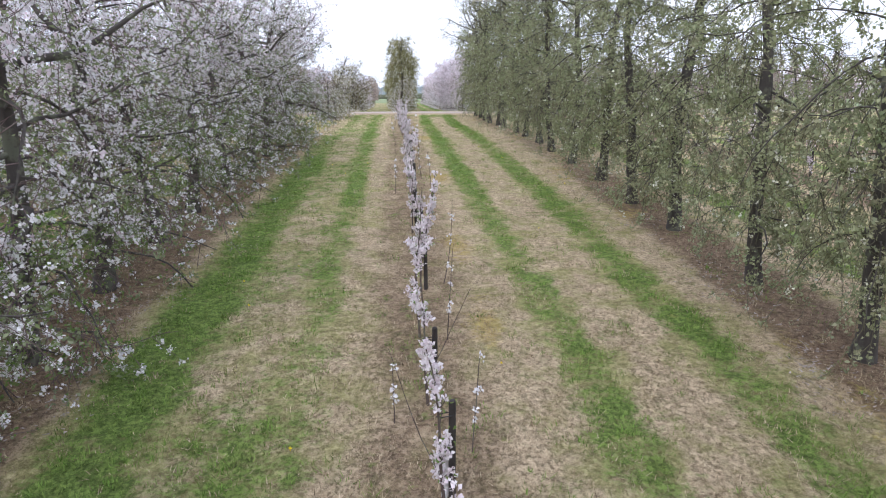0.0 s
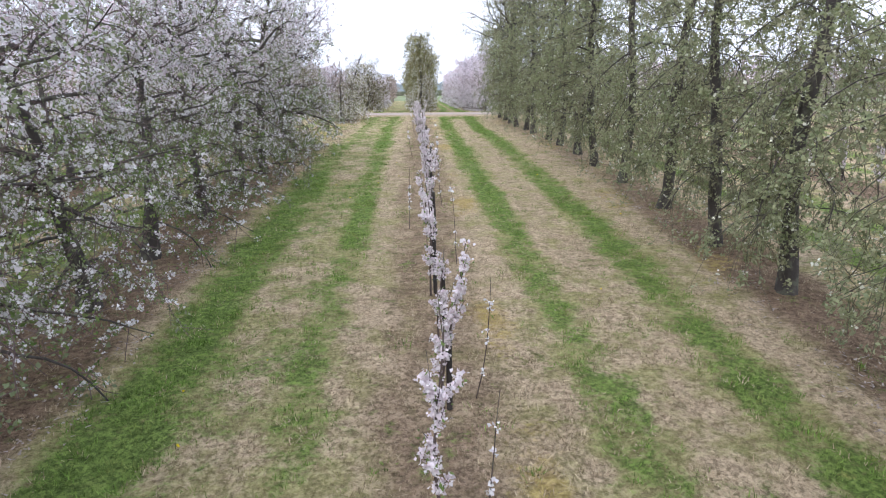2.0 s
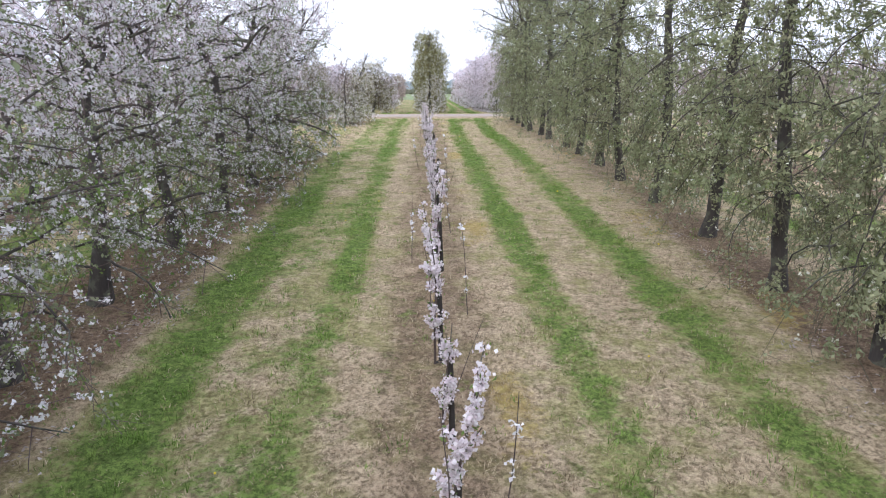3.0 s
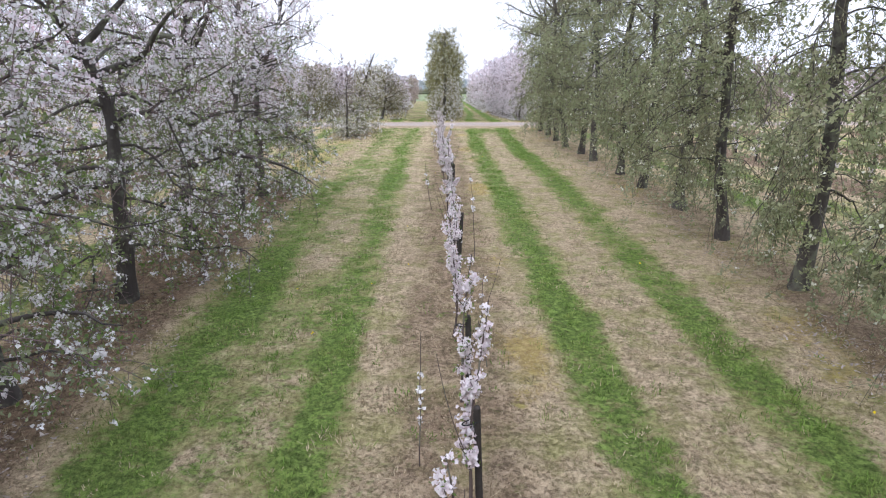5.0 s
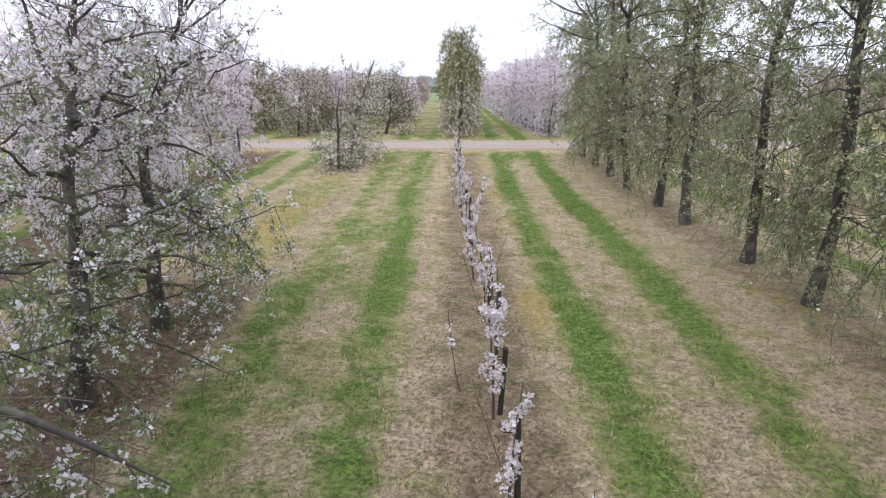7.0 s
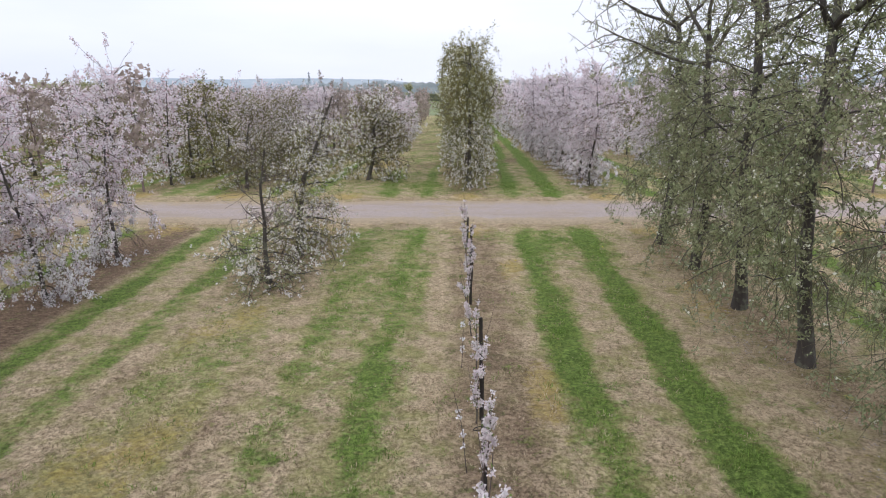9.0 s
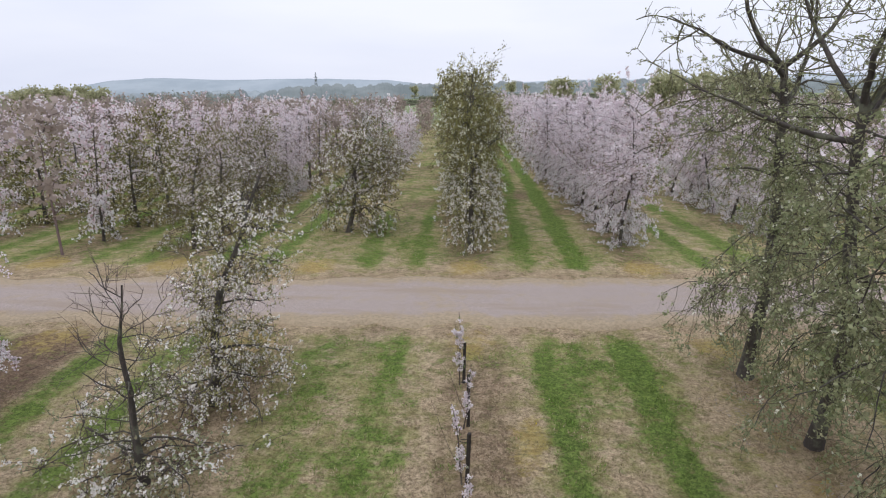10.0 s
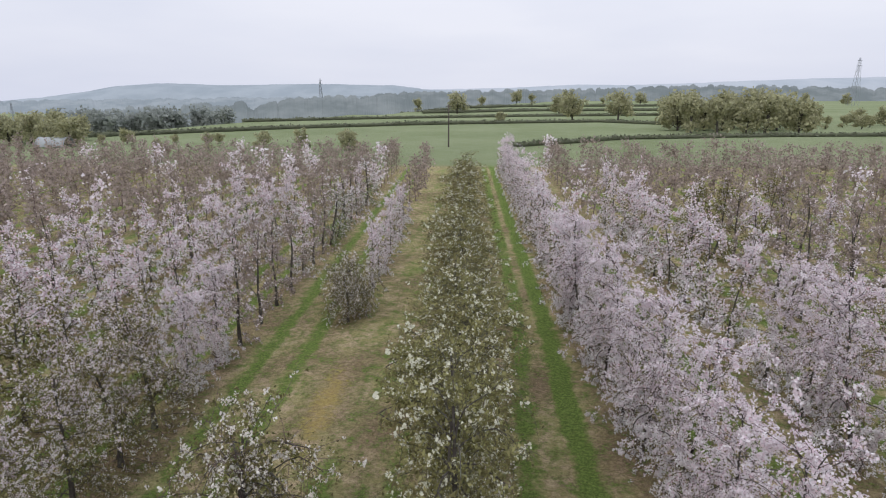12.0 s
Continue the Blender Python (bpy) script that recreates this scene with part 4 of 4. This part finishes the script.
def field_tree_parts(seed, height, spread, flake, count, leaves=None, label="spreading hedgerow tree in early spring leaf"):
    rng = np.random.default_rng(seed)
    tree = thing("field_tree", label, "tree", "hedgerow trees")
    t = Tubes()
    trunk = bend(rng, (0, 0, -0.2), (0, 0, 1), height * 0.62, 6, 0.05, 0.05)
    t.add(trunk, height * 0.032, height * 0.012, 7)
    blobs = []
    for i in range(20):
        az, f = i * 2.4 + rng.normal(0, 0.3), rng.uniform(0.2, 1.0)
        k = min(int(f * 6), 5)
        ln = bend(rng, trunk[k], unit(np.array([math.cos(az), math.sin(az), 0.35 + f])), spread * rng.uniform(0.55, 1.05), 5, 0.16, 0.03)
        t.add(ln, height * 0.011, height * 0.002, 4)
        blobs += [ln[3], ln[4], ln[5]]
    part("trunk", t.mesh("trunk"), M_BARK, tree)
    blobs = np.array(blobs)
    c = blobs[rng.integers(0, len(blobs), count)]
    c = c + unit(rng.normal(0, 1, c.shape)) * (rng.random((count, 1)) ** 0.5) * spread * 0.36
    tagged(part("crown", flake_mesh("crown", rng, c, flake, 0.8, 0.1, 1), leaves or M_LEAF_D, tree), kind="stuff")
    return tree


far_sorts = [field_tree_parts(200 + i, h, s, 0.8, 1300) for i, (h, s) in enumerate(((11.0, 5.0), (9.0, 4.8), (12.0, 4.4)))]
far_sorts += [field_tree_parts(210 + i, h, s, 1.0, 1300, M_LEAF_H, "broad far-off tree with haze painted into its grey-green leaves") for i, (h, s) in enumerate(((11.0, 5.6), (9.0, 5.2), (12.0, 5.2)))]
placed = set()


def field_tree(bearing, dist, height, hazy=False):
    x, y = out_there(bearing, dist)
    i = int(abs(bearing * 7 + dist)) % 3
    s = height / (11.0, 9.0, 12.0)[i]
    i = i + 3 if hazy else i
    m = pose(x, y, float(land(x, y)) - 0.1, 0, 0, (bearing * 53 + dist) % 360)
    ob = far_sorts[i]
    if i in placed:
        ob = copy_thing(ob, m)
    else:
        ob.matrix_basis = m
        placed.add(i)
    ob.scale = (s, s, s)
    return ob


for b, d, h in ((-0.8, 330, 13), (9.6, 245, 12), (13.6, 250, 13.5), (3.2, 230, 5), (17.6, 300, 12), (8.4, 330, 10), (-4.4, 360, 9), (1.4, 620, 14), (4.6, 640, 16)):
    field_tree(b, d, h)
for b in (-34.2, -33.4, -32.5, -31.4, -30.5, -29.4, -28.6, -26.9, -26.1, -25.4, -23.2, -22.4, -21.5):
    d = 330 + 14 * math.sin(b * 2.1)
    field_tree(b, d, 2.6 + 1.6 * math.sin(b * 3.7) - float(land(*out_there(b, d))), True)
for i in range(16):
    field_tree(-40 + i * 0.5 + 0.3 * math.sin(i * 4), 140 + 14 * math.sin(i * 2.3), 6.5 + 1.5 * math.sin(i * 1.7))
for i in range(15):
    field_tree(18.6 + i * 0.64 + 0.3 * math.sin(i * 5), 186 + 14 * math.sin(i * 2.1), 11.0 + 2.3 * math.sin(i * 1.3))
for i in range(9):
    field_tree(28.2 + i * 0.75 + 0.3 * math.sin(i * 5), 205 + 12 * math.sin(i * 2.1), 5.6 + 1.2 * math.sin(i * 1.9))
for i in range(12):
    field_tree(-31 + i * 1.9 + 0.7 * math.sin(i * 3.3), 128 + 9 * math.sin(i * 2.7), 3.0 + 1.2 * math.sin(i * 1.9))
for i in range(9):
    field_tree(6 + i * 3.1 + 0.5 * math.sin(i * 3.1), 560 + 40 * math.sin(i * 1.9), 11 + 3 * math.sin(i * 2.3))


def hedge(points, height, width, seed):
    """A clipped field hedge along a line: a lumpy twiggy body under a ragged coat of leaves."""
    rng = np.random.default_rng(seed)
    ob = thing("hedge", "dark clipped hedge between green fields", "hedge", "field hedges")
    c, line = [], []
    for (b0, d0), (b1, d1) in zip(points[:-1], points[1:]):
        (x0, y0), (x1, y1) = out_there(b0, d0), out_there(b1, d1)
        length = math.hypot(x1 - x0, y1 - y0)
        n = int(length * 10)
        t = rng.random(n)
        x, y = x0 + (x1 - x0) * t + rng.normal(0, width / 3, n), y0 + (y1 - y0) * t + rng.normal(0, width / 3, n)
        top = height * (1 + 0.2 * wobble(x, y, 0.21) + 0.1 * wobble(x, y, 1.3))
        c.append(np.stack([x, y, land(x, y) + rng.random(n) ** 0.6 * top * rng.choice((1.0, 1.0, 1.0, 1.15), n)], -1))
        k = max(3, int(length / 2.2))
        u = np.linspace(0, 1, k, endpoint=False)
        line.append(np.stack([x0 + (x1 - x0) * u, y0 + (y1 - y0) * u], -1))
    line = np.concatenate(line) + rng.normal(0, 0.12, (sum(map(len, line)), 2))
    z = land(line[:, 0], line[:, 1])
    t = Tubes()
    t.add(np.stack([line[:, 0], line[:, 1], z + height * 0.42], -1), height * 0.5 * rng.uniform(0.85, 1.12, len(line)), None, 7)
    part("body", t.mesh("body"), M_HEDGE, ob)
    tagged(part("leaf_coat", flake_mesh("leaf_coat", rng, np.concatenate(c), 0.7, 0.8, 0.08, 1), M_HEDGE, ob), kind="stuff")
    return ob


hedge(((4.5, 128), (9.0, 137), (14.0, 150), (26.0, 160), (45.0, 170)), 1.0, 1.4, 1)
hedge(((-32.0, 152), (-16.0, 190), (-4.0, 215), (4.0, 226), (12.0, 236), (22.0, 205)), 1.2, 1.3, 2)
hedge(((-20.0, 232), (-8.0, 262), (6.0, 290), (20.0, 310)), 1.2, 1.3, 3)
hedge(((-4.0, 330), (6.0, 370), (26.0, 390)), 1.7, 1.6, 4)
hedge(((-6.0, 380), (4.0, 470), (26.0, 520)), 2.0, 2.0, 5)


def ridge(name, label, dist, profile, base, material, rag, seed, crown=0.8):
    """A far skyline: a rounded bank of land or woodland whose top follows bearings and heights."""
    bs = np.arange(profile[0][0], profile[-1][0], 0.05)
    tops = np.interp(bs, [p[0] for p in profile], [p[1] for p in profile])
    rng = np.random.default_rng(seed)
    bumps = np.zeros(len(bs))
    for b in np.arange(bs[0], bs[-1], crown * 0.7):
        w, h = crown * rng.uniform(0.6, 1.5), rag * rng.uniform(0.3, 1.3)
        bumps = np.maximum(bumps, h * np.sqrt(np.clip(1 - ((bs - b - rng.normal(0, crown * 0.3)) / w) ** 2, 0, 1)))
    tops = tops + bumps + rng.normal(0, rag * 0.07, len(bs))
    v = []
    for b, h in zip(bs, tops):
        for f, back in ((0.0, 0.0), (0.55, 0.02), (0.85, 0.05), (1.0, 0.09), (0.9, 0.16)):
            x, y = out_there(b, dist * (1 + back))
            v.append((x, y, base + (h - base) * f))
    n = len(bs)
    quads = [(i * 5 + j, (i + 1) * 5 + j, (i + 1) * 5 + j + 1, i * 5 + j + 1) for i in range(n - 1) for j in range(4)]
    me = quad_mesh(name, v, quads)
    me.polygons.foreach_set("use_smooth", np.ones(len(quads), bool))
    me.materials.append(material)
    return tagged(new(name, me), label, "backdrop", kind="structure")


# Skylines with haze painted on, mostly lit by their own emission.
ridge("backdrop_hill", "wooded hill painted pale blue-grey with haze", 2400, ((-55, -40), (-42, -38), (-38, -34), (-34.5, -14), (-31.4, 12), (-29.3, 33), (-26.3, 43), (-20.7, 35), (-13.8, 40), (-6.6, 34), (-3.4, 17), (2, 8), (8, 6), (55, 0)), -60, M_HILL, 2.5, 1)
ridge("backdrop_hill", "faint far hill with mist painted into its colour", 3600, ((-20, 0), (4, 30), (10, 50), (14, 46), (20, 60), (28, 85), (36, 100), (48, 108), (60, 90)), -40, M_HILL2, 3.0, 2)
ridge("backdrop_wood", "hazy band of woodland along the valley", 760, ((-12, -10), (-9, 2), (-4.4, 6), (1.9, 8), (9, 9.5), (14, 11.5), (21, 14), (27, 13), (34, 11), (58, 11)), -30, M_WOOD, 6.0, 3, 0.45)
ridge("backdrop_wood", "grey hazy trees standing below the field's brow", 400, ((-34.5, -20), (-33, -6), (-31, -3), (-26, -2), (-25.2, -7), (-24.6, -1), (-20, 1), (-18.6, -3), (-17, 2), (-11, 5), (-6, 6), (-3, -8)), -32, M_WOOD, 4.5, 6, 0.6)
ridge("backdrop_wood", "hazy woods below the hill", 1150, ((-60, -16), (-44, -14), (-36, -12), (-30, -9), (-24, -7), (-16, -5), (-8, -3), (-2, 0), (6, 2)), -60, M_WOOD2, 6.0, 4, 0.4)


def lattice_pylon(bearing, dist, height):
    x, y = out_there(bearing, dist)
    ob = thing("pylon", "grey steel lattice power pylon standing far off in fields", "pylon", "power pylons", (x, y, float(land(x, y)) - 0.5))
    t = Tubes()
    w = height * 0.07
    levels = [(f, w * (1 - f) ** 0.9 + 0.35) for f in (0, 0.2, 0.38, 0.54, 0.68, 0.8, 0.9, 1.0)]
    r = max(0.12, dist * 0.00032)
    for sx, sy in ((1, 1), (1, -1), (-1, 1), (-1, -1)):
        t = Tubes()
        t.add([(sx * a, sy * a, f * height) for f, a in levels], r, r * 0.8, 4)
        part("leg", t.mesh("leg"), M_STEEL, ob)
    t = Tubes()
    for (f0, a0), (f1, a1) in zip(levels[:-1], levels[1:]):
        for s in (1, -1):
            t.add([(-a0, s * a0, f0 * height), (a1, s * a1, f1 * height)], r * 0.5, r * 0.5, 4)
            t.add([(a0, s * a0, f0 * height), (-a1, s * a1, f1 * height)], r * 0.5, r * 0.5, 4)
    tagged(part("bracing", t.mesh("bracing"), M_STEEL, ob), kind="stuff")
    for f, l in ((0.72, 0.055), (0.83, 0.07), (0.94, 0.05)):
        t = Tubes()
        t.add([(-l * height, 0, f * height), (0, 0, f * height + 0.6), (l * height, 0, f * height)], r * 0.7, r * 0.7, 4)
        part("cross_arm", t.mesh("cross_arm"), M_STEEL, ob)
    return ob


lattice_pylon(31.1, 520, 38)
lattice_pylon(-13.1, 1500, 72)
lattice_pylon(-36.7, 900, 26)


def utility_pole(bearing, dist, height):
    x, y = out_there(bearing, dist)
    ob = thing("utility_pole", "dark wooden utility pole at the orchard's end", "pole", at=(x, y, float(land(x, y))))
    t = Tubes()
    t.add([(0, 0, -0.3), (0.02, 0, height * 0.5), (0.04, 0, height), (0.04, 0, height + 0.01)], np.array([0.17, 0.15, 0.12, 0.01]), None, 8)
    part("post", t.mesh("post"), M_POLE, ob)
    t = Tubes()
    t.add([(-0.6, 0, height - 0.35), (0.7, 0, height - 0.35)], 0.06, 0.06, 4)
    part("cross_arm", t.mesh("cross_arm"), M_POLE, ob)
    return ob


utility_pole(-1.6, 128, 8.6)


def polytunnel(bearing, dist, length, radius):
    x, y = out_there(bearing, dist)
    ob = thing("polytunnel", "white sheeted polytunnel half hidden by shrubs", "polytunnel", at=(x, y, float(land(x, y))))
    a = np.linspace(0, np.pi, 15)
    v, q = [], []
    for i, xx in enumerate(np.linspace(-length / 2, length / 2, 9)):
        for s in (1.0, 0.985):
            v += [(xx, radius * s * math.cos(t), 0.2 + radius * s * math.sin(t)) for t in a]
    for i in range(8):
        for j in range(14):
            b = i * 30 + j
            q += [(b, b + 1, b + 31, b + 30), (b + 15, b + 45, b + 46, b + 16)]
    part("sheet", quad_mesh("sheet", v, q), M_SHEET, ob)
    for xx in (-length / 2, length / 2):
        t = Tubes()
        t.add([(xx, radius * math.cos(u), 0.2 + radius * math.sin(u)) for u in a], 0.06, 0.06, 5)
        part("hoop", t.mesh("hoop"), M_STEEL, ob)
    return ob


polytunnel(-34.3, 124, 6, 1.9)


def farm_building(bearing, dist, w, d, h):
    x, y = out_there(bearing, dist)
    ob = thing("farmhouse", "pale rendered farm building far off below the hill", "building", "far buildings", (x, y, float(land(x, y)) - 0.3))
    a, b = w / 2, d / 2
    v = [(-a, -b, 0), (a, -b, 0), (a, b, 0), (-a, b, 0), (-a, -b, h), (a, -b, h), (a, b, h), (-a, b, h)]
    part("wall", quad_mesh("wall", v, [(0, 1, 5, 4), (1, 2, 6, 5), (2, 3, 7, 6), (3, 0, 4, 7)]), M_WALL, ob)
    r = h + d * 0.35
    v = [(-a - 0.4, -b - 0.4, h - 0.2), (a + 0.4, -b - 0.4, h - 0.2), (a + 0.4, 0, r), (-a - 0.4, 0, r), (a + 0.4, b + 0.4, h - 0.2), (-a - 0.4, b + 0.4, h - 0.2)]
    v += [(p, q, s - 0.25) for p, q, s in v]
    part("roof", quad_mesh("roof", v, [(0, 1, 2, 3), (3, 2, 4, 5), (7, 6, 9, 8), (8, 9, 11, 10), (1, 0, 6, 7), (5, 4, 10, 11)]), M_ROOF, ob)
    for i in range(3):
        wx = -a + w * (i + 0.5) / 3
        v = [(wx - 0.6, -b - 0.05, 1.0), (wx + 0.6, -b - 0.05, 1.0), (wx + 0.6, -b - 0.05, 2.4), (wx - 0.6, -b - 0.05, 2.4)]
        v += [(p, q + 0.2, s) for p, q, s in v]
        part("window", quad_mesh("window", v, [(0, 1, 2, 3), (0, 4, 5, 1), (3, 2, 6, 7), (0, 3, 7, 4), (1, 5, 6, 2)]), M_ROOF, ob)
    return ob


for b, d, w in ((-27.6, 1000, 22), (-26.0, 1020, 30), (-24.4, 1010, 18)):
    farm_building(b, d, w, 9, 5)


# ---- ground litter and grass ----
def blades(name, label, material, seed, clumps, each, x_lo, x_hi, y_lo, y_hi, wanted, length, width, lean, radius):
    """Grass in clumps: blades round many centres, thicker where the cover asks for it."""
    rng = np.random.default_rng(seed)
    cx = rng.uniform(x_lo, x_hi, clumps)
    cy = y_lo + (y_hi - y_lo) * rng.random(clumps) ** 1.25
    keep = rng.random(clumps) < wanted(cx, cy)
    cx, cy = cx[keep], cy[keep]
    big = rng.uniform(0.5, 1.35, len(cx))
    x, y, big = np.repeat(cx, each), np.repeat(cy, each), np.repeat(big, each)
    n = len(x)
    ox, oy = rng.normal(0, radius, n) * big, rng.normal(0, radius, n) * big
    x, y = x + ox, y + oy
    az = np.arctan2(oy, ox) + rng.normal(0, 0.7, n)
    tilt = rng.uniform(*lean, n)
    l, w = length * big * rng.uniform(0.6, 1.3, n), width * rng.uniform(0.7, 1.3, n)
    z = land(x, y) - 0.025 * cover(x, y)[0] + rng.uniform(-0.012, 0.008, n)
    side = np.stack([-np.sin(az), np.cos(az), 0 * az], -1) * w[:, None]
    ahead = np.stack([np.cos(az) * np.sin(tilt), np.sin(az) * np.sin(tilt), np.cos(tilt)], -1) * l[:, None]
    p = np.stack([x, y, z], -1)
    v = np.stack([p - side, p + side, p + ahead + side * 0.3, p + ahead - side * 0.3], 1).reshape(-1, 3)
    ob = part(name, quad_mesh(name, v, np.arange(4 * n).reshape(-1, 4)), material, None)
    return tagged(ob, label, "grass", kind="stuff")


def off_track(x, y):
    return 1 - soft(y, TRACK_NEAR - 0.5, TRACK_NEAR - 0.1) * (1 - soft(y, TRACK_FAR + 0.2, TRACK_FAR + 0.6))


blades("grass", "short bright green grass in tufts on the mown strips", M_GRASS, 1, 26000, 16, -6.0, 6.5, 1.5, 58, lambda x, y: np.clip(cover(x, y)[0] * 1.2 - 0.2 + 0.4 * wobble(x, y, 3.0), 0.02, 1) * off_track(x, y), 0.06, 0.0045, (0.2, 1.2), 0.055)
blades("dry_grass", "matted clumps of straw-coloured dry grass cuttings", M_STRAW, 2, 34000, 10, -6.0, 6.5, 1.5, 58, lambda x, y: np.clip(0.7 - 0.8 * cover(x, y)[0] + 0.5 * wobble(x, y, 2.3), 0.04, 1) * off_track(x, y), 0.055, 0.004, (0.35, 1.45), 0.05)
blades("wood_chips", "pale scattered wood chips under the trees", M_CHIP, 3, 9000, 3, 4.4, 6.2, 2, 46, lambda x, y: np.clip(0.35 + 0.6 * wobble(x, y, 1.1), 0, 1) * np.exp(-((x - 5.0) / 0.45) ** 2), 0.06, 0.012, (1.2, 1.55), 0.08)
blades("dead_leaves", "brown dead leaves and litter under the trees", M_CHIP, 4, 7000, 3, -6.2, -3.6, 2, 28, lambda x, y: np.clip(0.3 + 0.5 * wobble(x, y, 1.4), 0, 1), 0.05, 0.014, (1.2, 1.55), 0.08)


def dandelions():
    rng = np.random.default_rng(8)
    n = 22
    x, y = rng.uniform(-4, 4.5, n), rng.uniform(4, 46, n)
    c = np.stack([x, y, land(x, y) + 0.05], -1)
    tagged(part("dandelions", flake_mesh("dandelions", rng, c, 0.026, 0.9, 0.005, 5), M_DANDELION, None), "small yellow dandelion heads in the turf", "flowers", kind="stuff")


dandelions()
